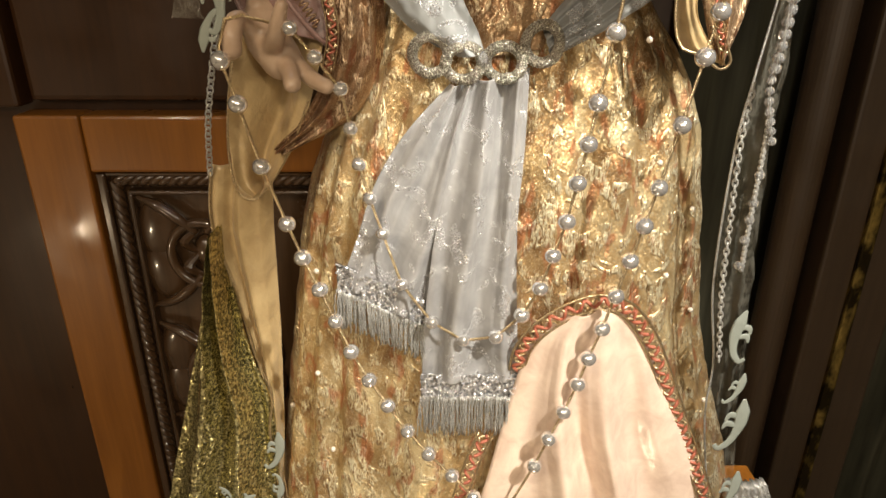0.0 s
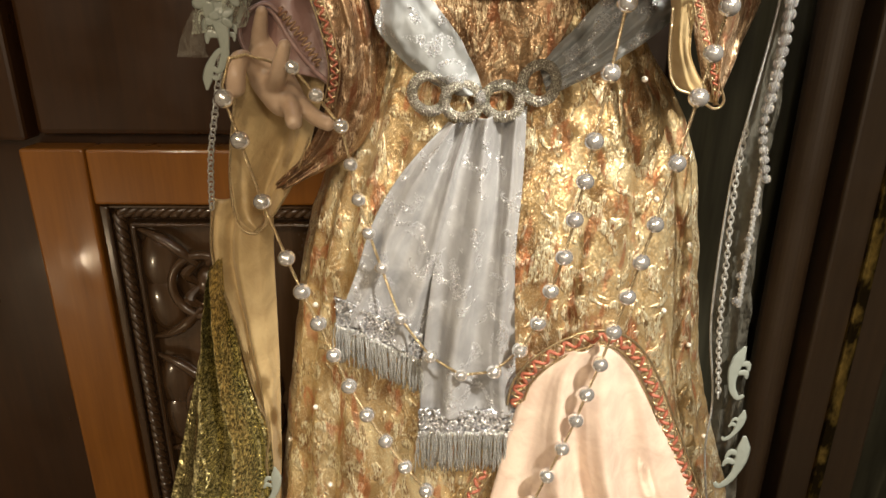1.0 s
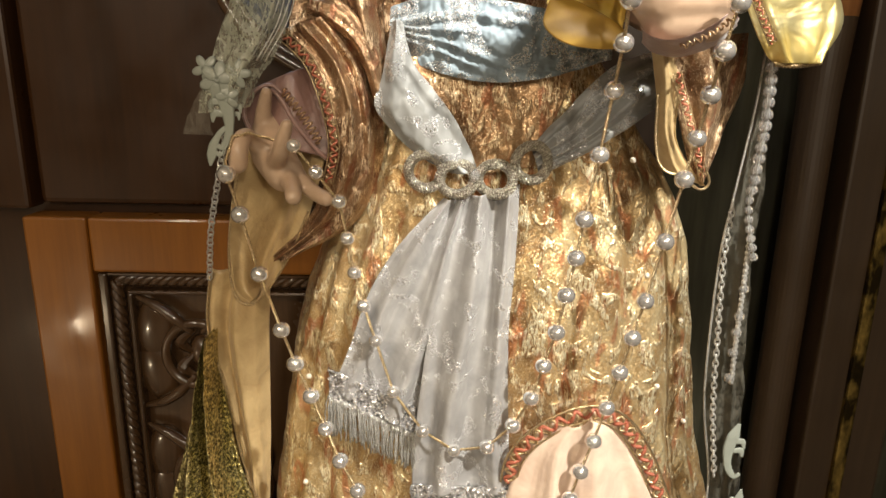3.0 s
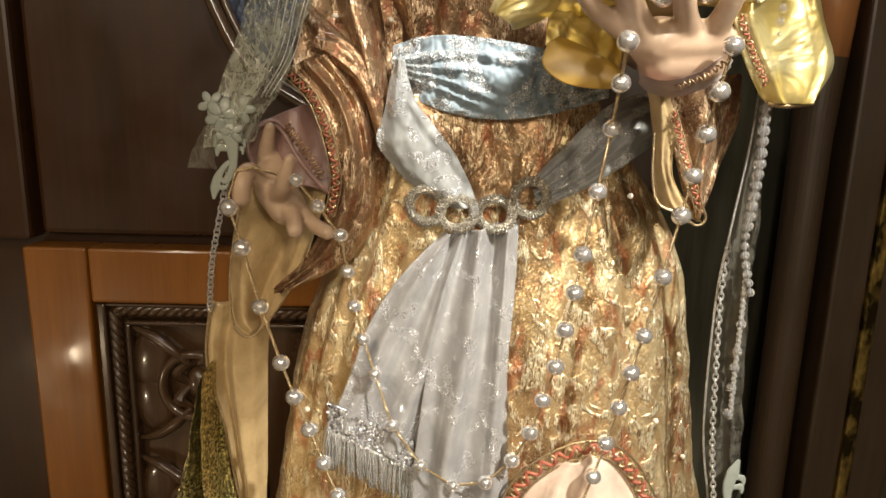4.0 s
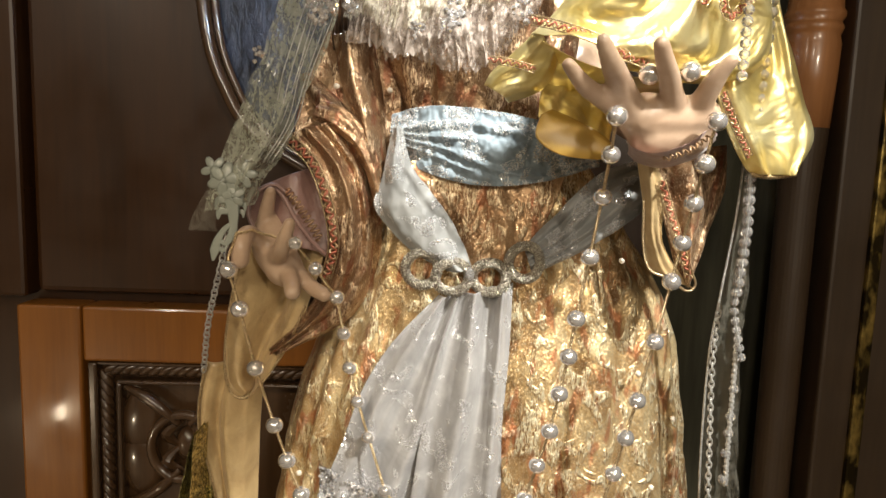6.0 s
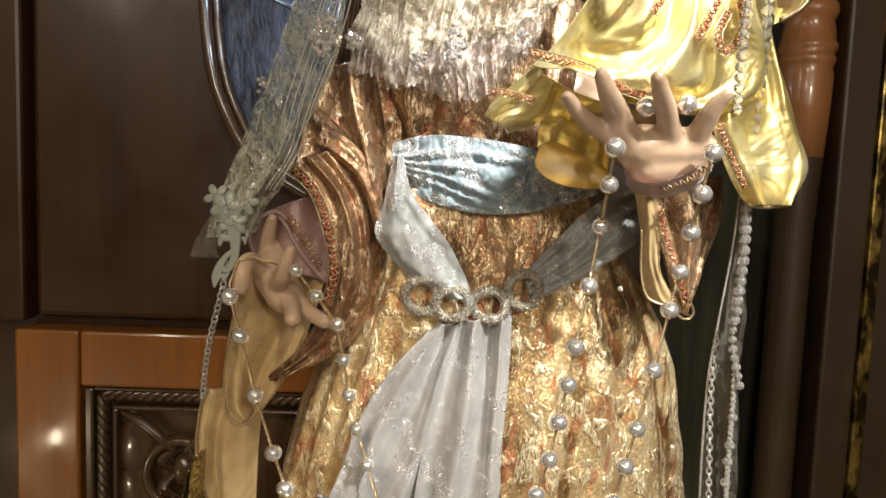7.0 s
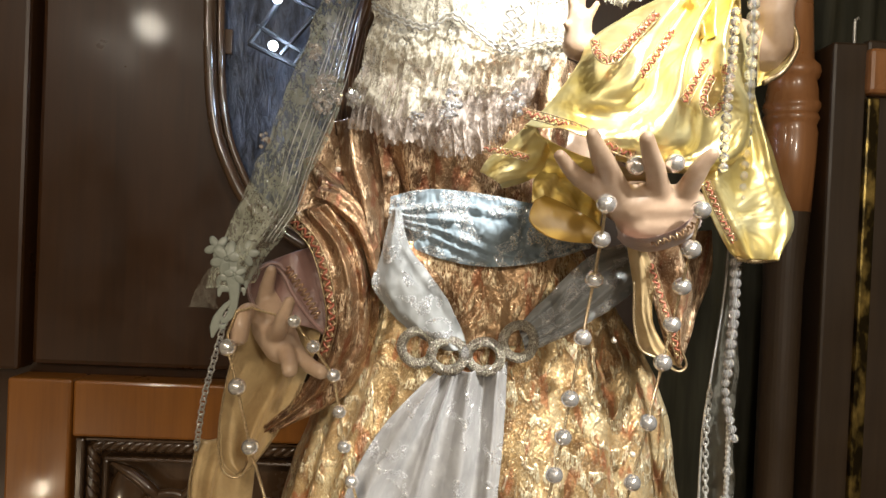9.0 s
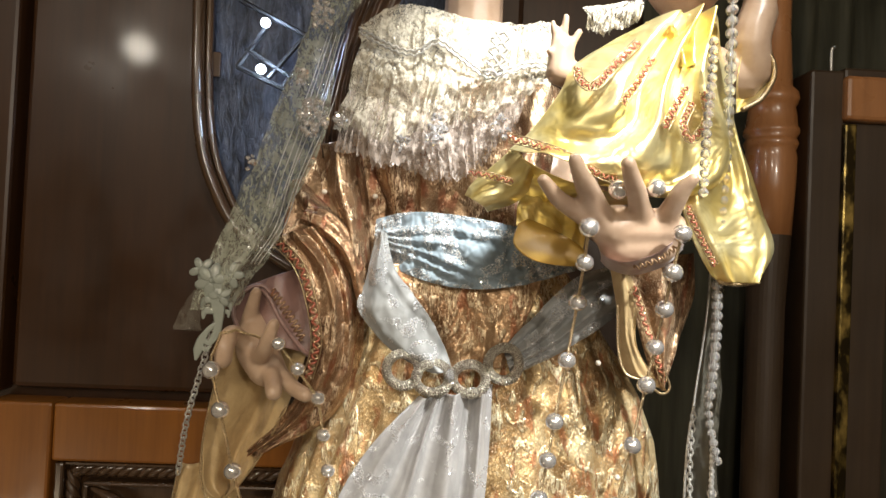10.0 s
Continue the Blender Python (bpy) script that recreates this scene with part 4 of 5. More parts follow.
def twist(a, c):
    """Twisted gilt chain between two beads."""
    bm = bmesh.new()
    d = (Vector(c) - Vector(a))
    side = d.cross(Vector((0, 1, 0))).normalized() * 0.0011
    turns = max(2, int(d.length / 0.006))
    for s in range(2):
        tube([a, Vector(a).lerp(Vector(c), 0.5) + Vector((0, 0.001, -0.001)), c], 0.0012, turns * 6, 5, bm, False,
             lambda v, p, s=s: p + math.cos(2 * math.pi * turns * v + s * math.pi) * side + math.sin(2 * math.pi * turns * v + s * math.pi) * Vector((0, 0.0008, 0)))
    return bm


def strand(beads, radius=1.0):
    global BEAD
    for k, p in enumerate(beads):
        size = radius * (0.97 + 0.06 * ((k * 37) % 10) / 10)
        if BEAD is None:
            BEAD = part("bead", sphere(0.0112, 3), SILVER_PEARL, rosary, "shiny silver pearl bead")
            BEAD.location = p
        else:
            shared("bead", BEAD, rosary, p, (size, size, size * 0.96))
        if k:
            part("chain", twist(beads[k - 1], p), GOLD_THREAD, rosary)


strand([(-0.252, 0.767, 1.406), (-0.237, 0.763, 1.358), (-0.22, 0.771, 1.281), (-0.196, 0.771, 1.207), (-0.18, 0.772, 1.16), (-0.162, 0.773, 1.114), (-0.144, 0.774, 1.066), (-0.126, 0.774, 1.018), (-0.103, 0.773, 0.973), (-0.078, 0.77, 0.932), (-0.051, 0.767, 0.89), (-0.021, 0.763, 0.852), (0.013, 0.758, 0.817), (0.045, 0.752, 0.782), (0.081, 0.745, 0.734)])
strand([(-0.149, 0.79, 1.407), (-0.123, 0.8, 1.369), (-0.115, 0.81, 1.319), (-0.107, 0.81, 1.273), (-0.095, 0.81, 1.227), (-0.08, 0.81, 1.178), (-0.056, 0.805, 1.106), (-0.015, 0.795, 1.053), (0.028, 0.79, 1.027), (0.073, 0.788, 1.034)], 0.86)
strand([(0.073, 0.788, 1.034), (0.107, 0.785, 1.069), (0.128, 0.775, 1.115), (0.14, 0.765, 1.166), (0.152, 0.755, 1.216), (0.16, 0.748, 1.267), (0.168, 0.744, 1.315), (0.175, 0.746, 1.362), (0.187, 0.745, 1.438), (0.194, 0.73, 1.511), (0.19, 0.69, 1.559), (0.183, 0.648, 1.597)])
strand([(0.287, 0.65, 1.595), (0.286, 0.67, 1.552), (0.293, 0.71, 1.508), (0.292, 0.733, 1.46), (0.284, 0.736, 1.413), (0.269, 0.736, 1.339), (0.254, 0.74, 1.264), (0.244, 0.745, 1.214), (0.233, 0.748, 1.166), (0.221, 0.75, 1.116), (0.208, 0.75, 1.068), (0.194, 0.75, 1.023), (0.183, 0.75, 0.982), (0.167, 0.749, 0.937), (0.149, 0.748, 0.892), (0.131, 0.747, 0.845), (0.081, 0.745, 0.734)])
strand([(0.258, 0.655, 1.645), (0.216, 0.655, 1.641)], 1.02)
over = [(-0.252, 0.767, 1.406), (-0.258, 0.785, 1.419), (-0.25, 0.795, 1.449), (-0.232, 0.8, 1.453), (-0.206, 0.795, 1.447), (-0.173, 0.78, 1.44), (-0.149, 0.79, 1.407)]
for a, c in zip(over, over[1:]):
    part("chain", twist(a, c), GOLD_THREAD, rosary)
shared("bead", BEAD, rosary, (-0.173, 0.78, 1.44), (0.8, 0.8, 0.8))

# ---- mantle: lining and outer cloth beside the lowered arm, tulle beside the other ----
mantle = thing("mantle", "olive gold lame mantle with a cream satin lining", "mantle")
part("lining", loft(
    [(-0.339, 0.93, 1.24), (-0.353, 0.93, 1.143), (-0.33, 0.93, 1.028), (-0.307, 0.925, 0.906), (-0.296, 0.92, 0.772), (-0.298, 0.91, 0.628), (-0.315, 0.9, 0.325)],
    [(-0.257, 0.95, 1.235), (-0.262, 0.95, 1.136), (-0.267, 0.95, 1.018), (-0.27, 0.945, 0.893), (-0.28, 0.94, 0.756), (-0.288, 0.93, 0.609), (-0.299, 0.92, 0.299)], 60, 130, 0.012, 1.4, 0.012, 0.004, 24, 71, 0.002, 0.9), CREAM, mantle, "cream satin lining with faint spots")
part("outer_cloth", loft(
    [(-0.338, 0.94, 1.149), (-0.359, 0.935, 1.095), (-0.4, 0.93, 0.946), (-0.45, 0.92, 0.772), (-0.493, 0.915, 0.623), (-0.569, 0.9, 0.325)],
    [(-0.332, 0.93, 1.148), (-0.326, 0.925, 1.031), (-0.312, 0.92, 0.931), (-0.289, 0.915, 0.846), (-0.286, 0.91, 0.732), (-0.302, 0.89, 0.338)], 100, 160, 0.045, 2.4, 0.026, 0.004, 45, 73, 0.002, 0.5), OLIVE, mantle, "shimmering olive gold outer cloth")
part("edge_cord", tube([(-0.339, 0.925, 1.233), (-0.347, 0.922, 1.146), (-0.321, 0.915, 1.036), (-0.306, 0.912, 0.936), (-0.284, 0.905, 0.853), (-0.293, 0.902, 0.775), (-0.276, 0.898, 0.668), (-0.279, 0.89, 0.544)], 0.002, 80, 6), GOLD_THREAD, mantle)


def cord_chain(name, pts, link, radius, parent, mat, label=""):
    """Interlinked small rings along a curve, joined into one trimming."""
    bm = bmesh.new()
    length = sum((Vector(a) - Vector(c)).length for a, c in zip(pts, pts[1:]))
    n = int(length / link)
    line = spline(pts, n)
    for k in range(n):
        d = (line[k + 1] - line[k]).normalized()
        s = d.cross(Vector((0, 1, 0))).normalized() if k % 2 else (d.cross(Vector((0, 1, 0))) * 0.5 + Vector((0, 0.8, 0))).normalized()
        mid = (line[k] + line[k + 1]) / 2
        tube([mid + d * link * 0.72 * math.cos(a) + s * link * 0.42 * math.sin(a) for a in np.linspace(0, 2 * math.pi, 9)], radius, 14, 5, bm, False)
    return part(name, bm, mat, parent, label)


cord_chain("chain_trim", [(-0.278, 0.86, 1.454), (-0.299, 0.87, 1.377), (-0.32, 0.89, 1.307), (-0.338, 0.92, 1.226)], 0.009, 0.0013, mantle, SILVER_THREAD, "silver chain trim")


def scroll(parent, at, size, turn, flip=1):
    """A flat curling leaf of the applique."""
    bm = bmesh.new()
    m_ = pose(0, 0, 0, 0, turn, 0)
    curl = [Vector((flip * size * x, 0, size * z)) for x, z in ((0.1, 0.6), (0.15, 0.3), (0.16, 0.0), (0.08, -0.32), (-0.08, -0.5), (-0.18, -0.42))]
    tube(curl, [size * 0.03, size * 0.13, size * 0.12, size * 0.08, size * 0.07, size * 0.04], 48, 8, bm)
    for x, z, l in ((0.12, 0.2, 0.3), (0.08, 0.02, 0.26)):
        tube([Vector((flip * size * x, 0, size * z)), Vector((flip * size * (x - l * 0.55), 0, size * (z + l * 0.15))), Vector((flip * size * (x - l * 0.8), 0, size * (z - l * 0.35)))], [size * 0.05, size * 0.07, size * 0.02], 12, 8, bm)
    bmesh.ops.scale(bm, vec=(1, 0.16, 1), verts=bm.verts)
    bmesh.ops.transform(bm, matrix=Matrix.Translation(at) @ m_, verts=bm.verts)
    return part("applique", bm, APPLIQUE, parent, "pale embroidered scroll")


def blossom(parent, at, size, petals, turn):
    """A flower of rounded overlapping petals."""
    bm = bmesh.new()
    for k in range(petals):
        a = turn + 2 * math.pi * k / petals
        m_ = Matrix.Translation(Vector(at) + Vector((size * 0.55 * math.cos(a), 0.0012 * (k % 2), size * 0.55 * math.sin(a)))) @ Matrix.Rotation(-a, 4, "Y") @ Matrix.Rotation(0.25, 4, "Z")
        bmesh.ops.create_icosphere(bm, subdivisions=2, radius=size * 0.5, matrix=m_ @ Matrix.Diagonal((1.0, 0.16, 0.62, 1)))
    bmesh.ops.create_icosphere(bm, subdivisions=1, radius=size * 0.16, matrix=Matrix.Translation(Vector(at) + Vector((0, -size * 0.08, 0))))
    return part("flower", bm, APPLIQUE, parent, "pale glossy fabric flower")


scroll(mantle, (-0.29, 0.895, 0.745), 0.07, 8)
scroll(mantle, (-0.29, 0.893, 0.672), 0.05, 190, -1)
scroll(mantle, (-0.344, 0.86, 0.678), 0.045, 70)
scroll(mantle, (-0.367, 0.86, 0.685), 0.03, -40)

tulle = thing("veil_edge", "sheer grey tulle edge of the mantle with crystals and silver chain", "veil")
LE = [(0.408, 0.84, 1.667), (0.404, 0.84, 1.509), (0.39, 0.84, 1.379), (0.381, 0.84, 1.281), (0.384, 0.84, 1.092), (0.405, 0.84, 0.96), (0.408, 0.84, 0.857), (0.44, 0.84, 0.673), (0.477, 0.84, 0.403)]
RE = [(0.442, 0.82, 1.666), (0.415, 0.82, 1.51), (0.418, 0.82, 1.384), (0.417, 0.82, 1.286), (0.429, 0.82, 1.102), (0.441, 0.82, 0.973), (0.448, 0.82, 0.873), (0.473, 0.82, 0.693), (0.511, 0.82, 0.429)]
part("tulle", loft(LE, RE, 40, 200, 0.004, 2, 0.006, 0.007, 40, 81, 0), TULLE, tulle)
part("edge_cord", tube(LE, 0.0016, 100, 6), SILVER_THREAD, tulle)
cord_chain("chain_trim", [(0.379, 0.815, 1.372), (0.376, 0.815, 1.295), (0.381, 0.815, 1.188), (0.387, 0.815, 1.087), (0.401, 0.815, 0.977)], 0.008, 0.0012, tulle, SILVER_THREAD, "silver chain trim")
part("cord", tube([(0.404, 0.81, 1.338), (0.404, 0.81, 1.266), (0.404, 0.81, 1.189), (0.405, 0.81, 1.124)], 0.0032, 90, 6, None, True, lambda v, p: p + Vector((0.0012 * math.sin(170 * v), 0, 0))), SILVER_THREAD, tulle, "twisted silver cord")
for p, s, a, f in (((0.427, 0.812, 1.016), 0.075, 8, -1), ((0.429, 0.812, 0.93), 0.05, 14, 1), ((0.435, 0.812, 0.863), 0.085, 6, 1), ((0.45, 0.812, 0.736), 0.07, 8, 1), ((0.465, 0.812, 0.627), 0.07, 4, 1)):
    scroll(tulle, p, s, a, f)

# ---- small trimmed stand beside the skirt ----
stand = thing("small_stand", "small tan stand with a glittering silver trimming", "stand")
sx, sy, sz = (0.56, 0.95, 0.617)
part("body", box(sx - 0.05, sx + 0.03, sy - 0.03, sy + 0.06, 0.46, sz, 0.004), HONEY, stand)
part("trimming", loft([(sx - 0.05, sy - 0.033, sz + 0.035), (sx - 0.05, sy - 0.036, sz)], [(sx + 0.02, sy - 0.033, sz + 0.035), (sx + 0.034, sy - 0.036, sz)], 50, 24, 0.008, 7, 0.003, 0.006, 120, 7, 0.02), SILVER_THREAD, stand, "glittering silver trimming")

# ---- crystal bead string ----
string = thing("crystal_string", "string of clear crystal beads hanging down the mantle", "beads")
path = spline([(0.359, 0.7, 1.909), (0.36, 0.705, 1.871), (0.37, 0.725, 1.776), (0.374, 0.74, 1.675), (0.376, 0.755, 1.578), (0.385, 0.77, 1.483), (0.388, 0.785, 1.411), (0.39, 0.795, 1.366), (0.409, 0.805, 1.304)], 46)
first = None
for k, p in enumerate(path):
    if first is None:
        bm = sphere(0.0076, 2)
        first = part("crystal_bead", bm, CRYSTAL, string, "clear faceted crystal bead", False)
        first.location = p
    else:
        s = 1.0 if k < 40 else 0.8
        shared("crystal_bead", first, string, p, (s, s, s * 0.9), Euler((k, k * 2, 0)).to_quaternion())
part("thread", tube(path, 0.0012, 90, 5), SILVER_THREAD, string)
for k, p in enumerate(((0.406, 0.812, 1.258), (0.405, 0.812, 1.22), (0.404, 0.812, 1.197), (0.403, 0.812, 1.168), (0.402, 0.812, 1.131))):
    shared("crystal_bead", first, string, p, (0.9, 0.9, 0.9))
# second loop of crystals on the robe
for k, p in enumerate(spline([(0.319, 0.66, 1.813), (0.316, 0.655, 1.767), (0.31, 0.65, 1.704), (0.311, 0.655, 1.642)], 16)):
    shared("crystal_bead", first, string, p, (0.75, 0.75, 0.75))

# ---- lace veil by the lowered arm ----
veil = thing("lace_veil", "pale green lace veil with glittering flowers over the shoulder", "veil")
part("lace", loft(
    [(-0.135, 0.91, 2.06), (-0.162, 0.9, 1.947), (-0.18, 0.88, 1.864), (-0.2, 0.865, 1.786), (-0.22, 0.855, 1.727), (-0.234, 0.845, 1.67), (-0.253, 0.838, 1.622), (-0.27, 0.83, 1.567), (-0.29, 0.825, 1.521), (-0.296, 0.82, 1.474)],
    [(-0.05, 0.92, 2.06), (-0.093, 0.91, 1.955), (-0.129, 0.89, 1.87), (-0.133, 0.875, 1.792), (-0.137, 0.865, 1.733), (-0.156, 0.86, 1.676), (-0.183, 0.855, 1.619), (-0.199, 0.85, 1.563), (-0.225, 0.845, 1.52), (-0.24, 0.842, 1.482)], 120, 240, 0.02, 2.5, 0.006, 0.01, 42, 91, 0, 1.4), VEIL, veil)
for k in range(6):
    f = k / 5
    edge = [Vector((-0.11 - 0.03 * f, 0.868, 1.87)), Vector((-0.128 - 0.035 * f, 0.852, 1.785)), Vector((-0.139 - 0.04 * f, 0.842, 1.728)), Vector((-0.165 - 0.035 * f, 0.838, 1.655)), Vector((-0.185 - 0.03 * f, 0.836, 1.593)), Vector((-0.213 - 0.03 * f, 0.83, 1.54))]
    part("edge_cord", tube([p + 0.006 * noise.noise_vector(p * 25 + Vector((k, 0, 0))) for p in edge], 0.0008, 60, 5), SILVER_THREAD, veil)
for at, s, n, a in (((-0.271, 0.815, 1.514), 0.024, 6, 0.3), ((-0.286, 0.82, 1.528), 0.018, 5, 0.9), ((-0.248, 0.818, 1.522), 0.018, 5, 0.1), ((-0.26, 0.814, 1.494), 0.016, 5, 0.5)):
    blossom(veil, at, s, n, a)
for at, s, a, f in (((-0.272, 0.815, 1.471), 0.075, -12, 1), ((-0.272, 0.815, 1.436), 0.05, 200, 1), ((-0.253, 0.818, 1.472), 0.05, 20, -1)):
    scroll(veil, at, s, a, f)
part("net_corner", loft([(-0.296, 0.825, 1.503), (-0.314, 0.825, 1.472), (-0.323, 0.825, 1.448)], [(-0.288, 0.825, 1.489), (-0.286, 0.825, 1.459), (-0.283, 0.825, 1.447)], 10, 14, 0, 0, 0, 0.002, 60, 3, 0), TULLE, veil)


def jewel(parent, at, radius, count, seed):
    """A cluster of small cut stones."""
    rnd = random.Random(seed)
    bm = bmesh.new()
    for k in range(count):
        a, r = rnd.random() * 6.28, radius * math.sqrt(rnd.random())
        bmesh.ops.create_icosphere(bm, subdivisions=1, radius=0.0042 * rnd.uniform(0.5, 1.2), matrix=Matrix.Translation(Vector(at) + Vector((r * math.cos(a) * 0.75, rnd.uniform(-0.004, 0), r * math.sin(a)))) @ Euler((k, k * 1.7, 0)).to_matrix().to_4x4())
    return part("jewel", bm, STONE, parent, "cluster of clear stones", False)


jewel(veil, (-0.149, 0.812, 1.735), 0.026, 80, 5)
jewel(veil, (-0.169, 0.826, 1.794), 0.011, 16, 6)
jewel(veil, (-0.148, 0.846, 1.887), 0.022, 34, 7)
jewel(veil, (-0.228, 0.815, 1.67), 0.012, 8, 8)
lock = tagged(part("hair_lock", loft(
    [(-0.09, 0.94, 2.05), (-0.112, 0.94, 1.962), (-0.14, 0.935, 1.846), (-0.155, 0.93, 1.775), (-0.155, 0.93, 1.7)],
    [(-0.01, 0.94, 2.05), (-0.044, 0.94, 1.957), (-0.077, 0.935, 1.883), (-0.097, 0.93, 1.803), (-0.1, 0.93, 1.7)], 70, 90, 0.02, 6, 0.004, 0.003, 50, 95, 0.003, 1.0), HAIR), "dark brown lock of hair falling to the shoulder", "hair")

# ---- lace collar ----
collar = thing("lace_collar", "ruffled cream lace collar with a glittering brooch", "collar")
upper = [(-0.098, 0.9, 1.896), (-0.058, 0.89, 1.92), (-0.017, 0.88, 1.922), (0.016, 0.88, 1.916), (0.057, 0.875, 1.904), (0.097, 0.87, 1.9), (0.13, 0.87, 1.898), (0.162, 0.87, 1.904), (0.189, 0.86, 1.894)]
scallop = [(-0.098, 0.86, 1.866), (-0.052, 0.84, 1.838), (-0.017, 0.83, 1.829), (0.01, 0.825, 1.844), (0.041, 0.82, 1.825), (0.079, 0.815, 1.799), (0.106, 0.815, 1.808), (0.14, 0.82, 1.819), (0.185, 0.83, 1.819)]
second_top = [(-0.095, 0.88, 1.869), (-0.054, 0.86, 1.856), (-0.014, 0.85, 1.851), (0.033, 0.845, 1.848), (0.081, 0.84, 1.833), (0.127, 0.84, 1.84), (0.176, 0.845, 1.84)]
second_hem = [(-0.107, 0.87, 1.792), (-0.057, 0.845, 1.769), (-0.01, 0.83, 1.756), (0.036, 0.822, 1.756), (0.081, 0.818, 1.765), (0.126, 0.815, 1.782), (0.164, 0.815, 1.792)]
third_top = [(-0.103, 0.89, 1.831), (-0.076, 0.875, 1.811), (-0.035, 0.86, 1.801), (0.005, 0.852, 1.793), (0.044, 0.848, 1.794), (0.083, 0.845, 1.795), (0.129, 0.845, 1.814)]
third_hem = [(-0.13, 0.88, 1.703), (-0.094, 0.865, 1.702), (-0.053, 0.85, 1.683), (-0.007, 0.838, 1.702), (0.039, 0.832, 1.712), (0.084, 0.828, 1.722), (0.121, 0.825, 1.742)]
last_top = [(-0.087, 0.885, 1.756), (-0.049, 0.87, 1.751), (-0.009, 0.86, 1.751), (0.03, 0.856, 1.752), (0.07, 0.854, 1.757), (0.1, 0.852, 1.774), (0.139, 0.85, 1.8)]
last_hem = [(-0.071, 0.868, 1.681), (-0.038, 0.855, 1.685), (0.002, 0.845, 1.669), (0.041, 0.84, 1.667), (0.072, 0.84, 1.68), (0.097, 0.838, 1.716), (0.13, 0.835, 1.752)]


def shifted(pts, dy, dz):
    return [(x, y + dy, z + dz) for x, y, z in pts]


for top_line, hem_line, pleats, amp, seed, cloth in (
        (upper, shifted(scallop, 0.012, 0.0), 9, 0.006, 1, LACE), (shifted(upper, 0.004, -0.012), shifted(scallop, 0.0, 0.01), 13, 0.005, 2, LACE),
        (second_top, second_hem, 11, 0.009, 3, LACE), (shifted(second_top, -0.006, -0.02), shifted(second_hem, -0.004, 0.022), 15, 0.007, 4, LACE),
        (third_top, third_hem, 10, 0.009, 5, NET), (shifted(third_top, -0.004, -0.02), shifted(third_hem, -0.006, 0.03), 13, 0.008, 6, LACE),
        (last_top, last_hem, 9, 0.007, 7, NET), (shifted(last_top, 0.004, 0.0), shifted(last_hem, 0.006, 0.012), 14, 0.006, 8, NET)):
    part("ruffle", frill(top_line, hem_line, pleats, amp, seed), cloth, collar)
for d in (0.0, 0.006):
    part("scallop_cord", tube(shifted(scallop, -0.012, d), 0.0017, 120, 6, None, True, lambda v, p: p + Vector((0, 0, 0.0014 * math.sin(190 * v)))), SILVER_THREAD, collar, "silver edge cord")
for d in (0.0, 0.008, 0.016):
    part("neck_band", wave_trim([(0.087 + d, 0.8, 1.86), (0.082 + d, 0.793, 1.827), (0.078 + d, 0.786, 1.797)], 0.004, 4, 0.0018, d * 300), SILVER_THREAD, collar)
jewel(collar, (0.014, 0.806, 1.725), 0.02, 46, 9)
jewel(collar, (-0.117, 0.842, 1.742), 0.011, 14, 10)
jewel(collar, (-0.03, 0.815, 1.709), 0.012, 16, 12)
jewel(collar, (0.1, 0.802, 1.735), 0.018, 16, 13)

# ---- the child's robe ----
robe = thing("child_robe", "shiny yellow gold lame robe with red and gold braid", "robe")
part("body", loft(
    [(0.28, 0.77, 1.874), (0.227, 0.745, 1.837), (0.176, 0.72, 1.795), (0.159, 0.71, 1.761), (0.127, 0.71, 1.716), (0.1, 0.72, 1.69)],
    [(0.376, 0.78, 1.879), (0.384, 0.76, 1.808), (0.384, 0.74, 1.732), (0.363, 0.72, 1.665), (0.298, 0.71, 1.641), (0.224, 0.71, 1.644)], 120, 140, 0.05, 2.2, 0.014, 0.008, 16, 121, 0.002, 1.1, 0, 0.7), LAME, robe)
part("skirt", loft(
    [(0.326, 0.74, 1.764), (0.318, 0.735, 1.651), (0.333, 0.74, 1.604), (0.364, 0.75, 1.556), (0.379, 0.755, 1.543)],
    [(0.405, 0.78, 1.745), (0.428, 0.78, 1.691), (0.446, 0.775, 1.632), (0.457, 0.77, 1.589), (0.435, 0.765, 1.543)], 70, 90, 0.02, 1.7, 0.01, 0.003, 18, 125, 0.002, 0.5), LAME, robe)
part("skirt", loft(
    [(0.107, 0.725, 1.694), (0.079, 0.74, 1.668), (0.06, 0.75, 1.651), (0.052, 0.755, 1.637)],
    [(0.135, 0.74, 1.664), (0.13, 0.75, 1.644), (0.114, 0.755, 1.629), (0.083, 0.76, 1.618)], 40, 40, 0.018, 1.2, 0.005, 0.003, 24, 127), LAME, robe)
part("skirt", loft(
    [(0.1, 0.72, 1.69), (0.155, 0.705, 1.66), (0.208, 0.7, 1.645), (0.254, 0.7, 1.641)],
    [(0.125, 0.78, 1.632), (0.172, 0.78, 1.633), (0.231, 0.78, 1.636), (0.282, 0.78, 1.638)], 30, 60, -0.01, 1, 0.004, 0.002, 24, 129), LAME, robe)
part("sleeve", loft(
    [(0.406, 0.77, 1.837), (0.4, 0.77, 1.804), (0.401, 0.77, 1.764)],
    [(0.438, 0.78, 1.859), (0.456, 0.78, 1.821), (0.422, 0.775, 1.771)], 40, 40, -0.02, 0, 0, 0.002, 24, 131), LAME, robe)
part("sleeve_edge", tube([(0.428, 0.772, 1.859), (0.443, 0.77, 1.839), (0.449, 0.77, 1.814), (0.433, 0.768, 1.783), (0.406, 0.765, 1.765)], 0.0035, 40, 8), GOLD_THREAD, robe)
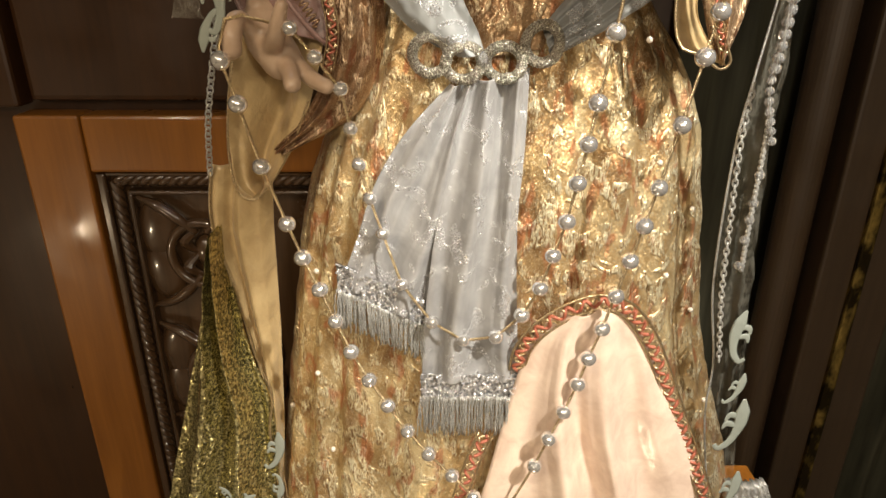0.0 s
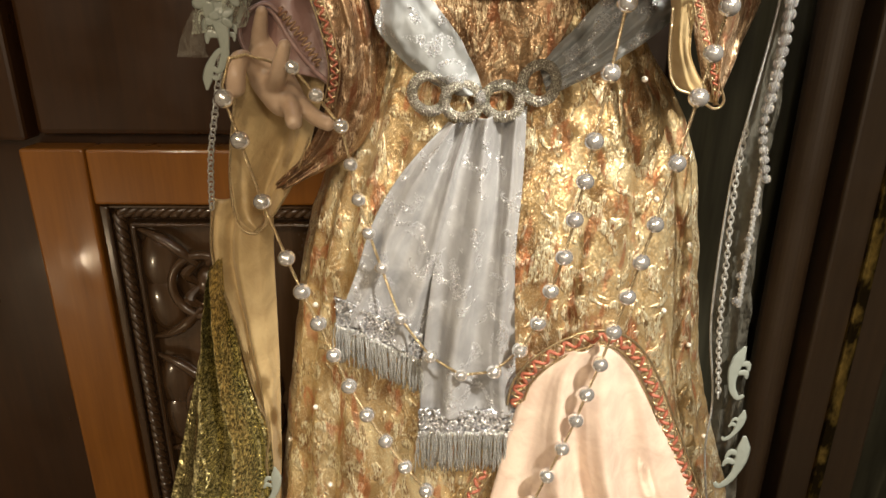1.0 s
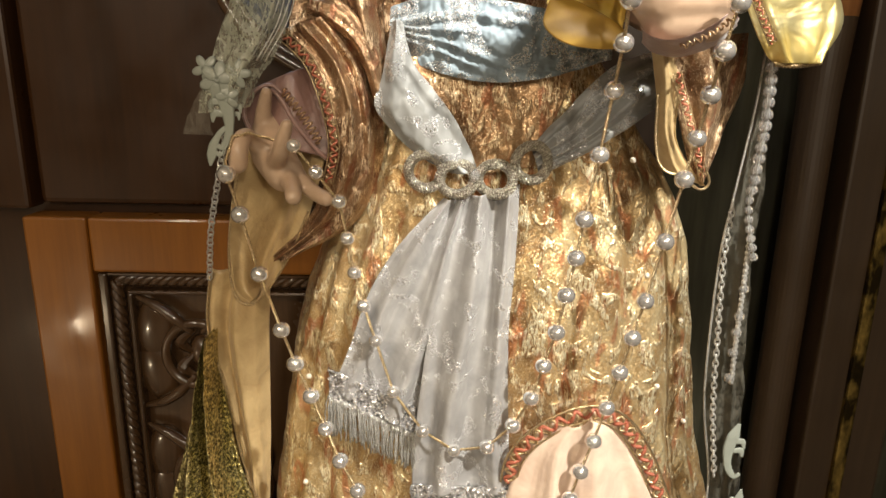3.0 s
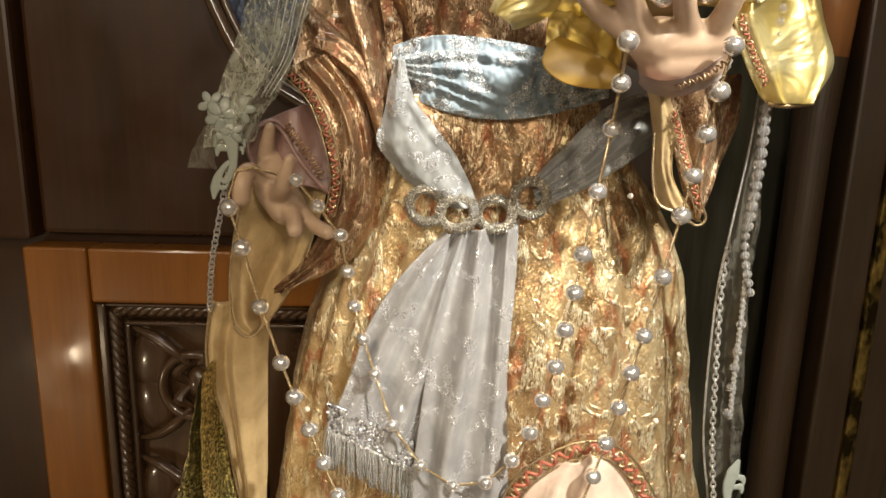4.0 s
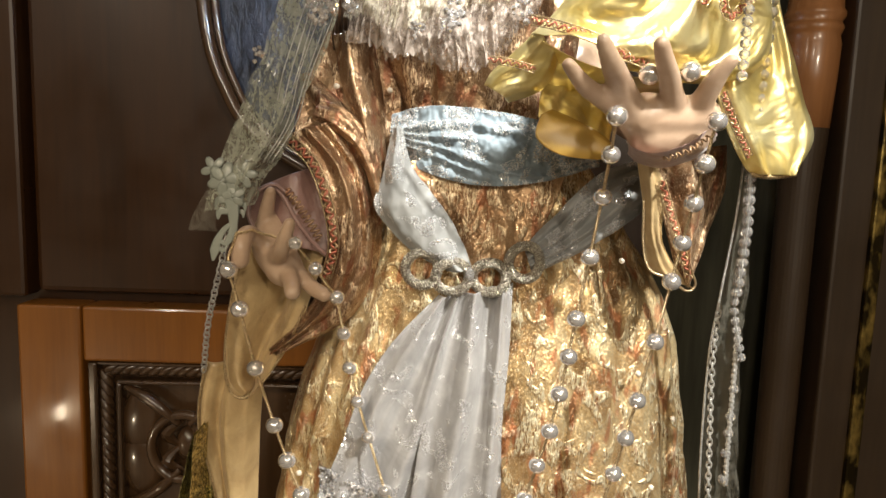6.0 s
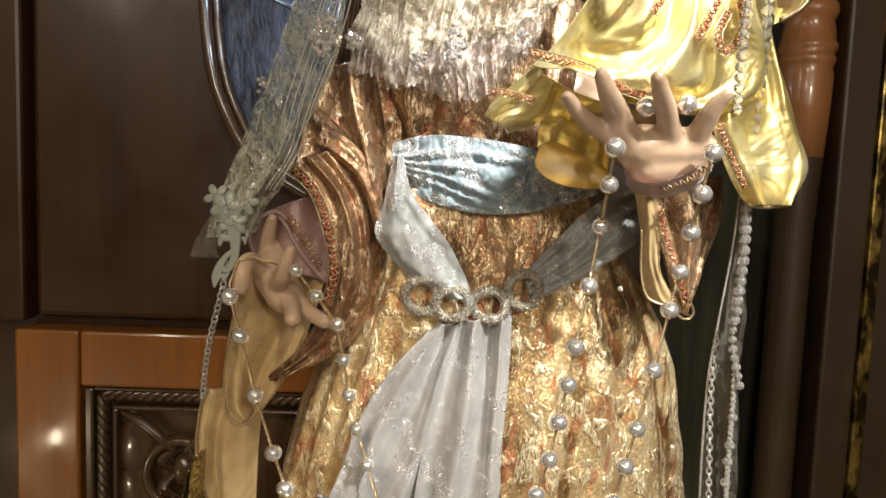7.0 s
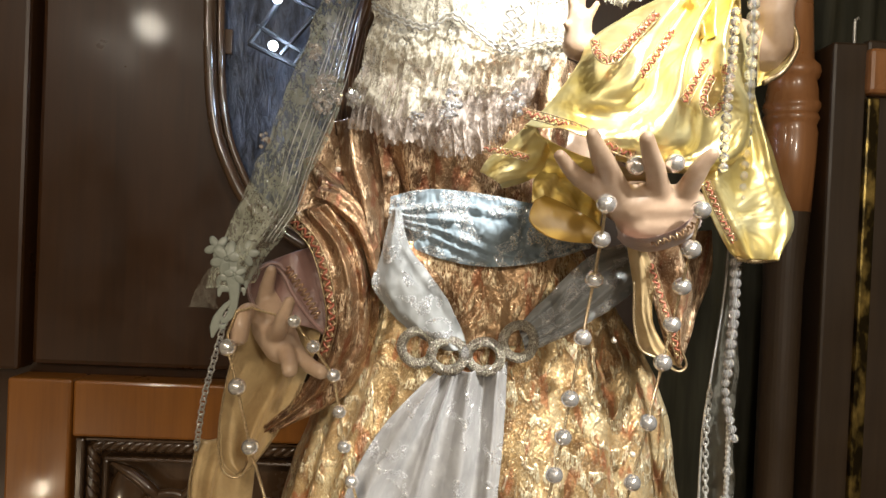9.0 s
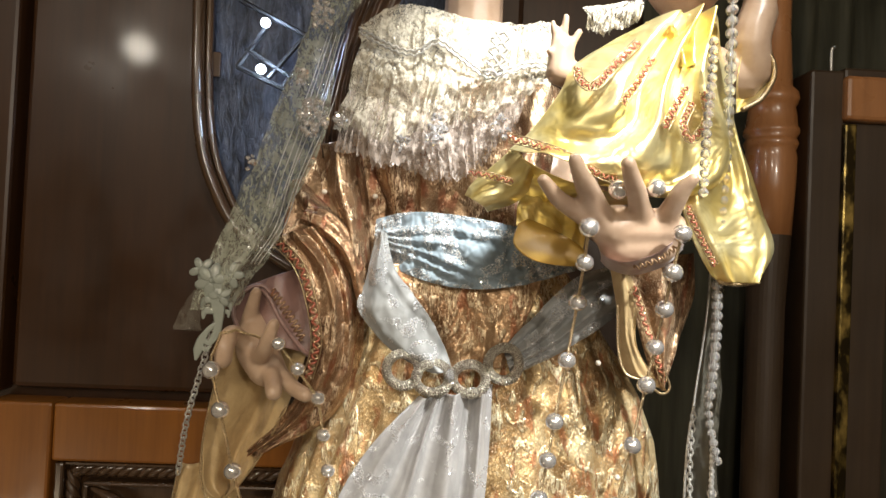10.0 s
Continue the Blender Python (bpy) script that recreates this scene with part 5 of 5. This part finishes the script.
part("lace_edge", frill([(0.199, 0.79, 1.895), (0.225, 0.79, 1.9), (0.251, 0.79, 1.905), (0.277, 0.79, 1.909)], [(0.201, 0.78, 1.865), (0.224, 0.78, 1.858), (0.249, 0.78, 1.867), (0.271, 0.78, 1.877)], 6, 0.005, 15, 0.002, 16, 90), LACE, robe, "white lace edge at the child's neck")
part("neck_frill", loft([(0.27, 0.75, 1.866), (0.276, 0.725, 1.833), (0.287, 0.715, 1.796)], [(0.365, 0.755, 1.869), (0.356, 0.735, 1.841), (0.337, 0.72, 1.794)], 70, 40, 0.02, 4.3, 0.012, 0.003, 24, 133), LAME, robe)
braid("trim", [(0.097, 0.688, 1.698), (0.122, 0.678, 1.691), (0.158, 0.663, 1.677), (0.189, 0.658, 1.66), (0.215, 0.66, 1.652)], 0.01, 0.011, robe, "red and gold braid trim")
braid("trim", [(0.246, 0.698, 1.822), (0.213, 0.673, 1.786), (0.185, 0.658, 1.755), (0.173, 0.673, 1.765), (0.172, 0.688, 1.785)], 0.01, 0.011, robe)
braid("trim", [(0.257, 0.678, 1.797), (0.235, 0.658, 1.764), (0.214, 0.648, 1.735)], 0.01, 0.011, robe)
braid("trim", [(0.293, 0.668, 1.763), (0.277, 0.658, 1.735), (0.264, 0.653, 1.711)], 0.01, 0.011, robe)
braid("trim", [(0.317, 0.678, 1.761), (0.317, 0.668, 1.727), (0.297, 0.658, 1.701), (0.287, 0.658, 1.717), (0.3, 0.668, 1.745)], 0.009, 0.011, robe)
braid("trim", [(0.054, 0.723, 1.661), (0.077, 0.718, 1.658), (0.108, 0.723, 1.652)], 0.008, 0.01, robe)
braid("trim", [(0.313, 0.703, 1.631), (0.335, 0.713, 1.596), (0.361, 0.728, 1.563)], 0.009, 0.011, robe)
part("hem_cord", wave_trim([(0.376, 0.752, 1.543), (0.401, 0.752, 1.541), (0.433, 0.76, 1.545)], 0.0025, 14, 0.0014), GOLD_THREAD, robe)
shoe = thing("slipper", "small gold slipper of the child with an ochre sole", "slipper")
rim = [(0.131, 0.735, 1.61), (0.118, 0.73, 1.603), (0.113, 0.725, 1.578), (0.138, 0.722, 1.559), (0.181, 0.725, 1.554), (0.205, 0.728, 1.558)]
part("sole", loft(rim[1:], [(0.131, 0.735, 1.61), (0.153, 0.73, 1.601), (0.187, 0.728, 1.584), (0.203, 0.728, 1.57), (0.206, 0.728, 1.562)], 30, 50, 0.003, 0, 0, 0.0004, 30, 141, 0.006), OCHRE, shoe, "plain ochre sole")
part("upper", loft([(0.118, 0.752, 1.602), (0.122, 0.765, 1.632), (0.135, 0.775, 1.645)], [(0.203, 0.75, 1.575), (0.21, 0.765, 1.605), (0.205, 0.775, 1.625)], 50, 30, 0.004, 3, 0.004, 0.003, 40, 143, 0.002), LAME, shoe, "gathered gold upper")
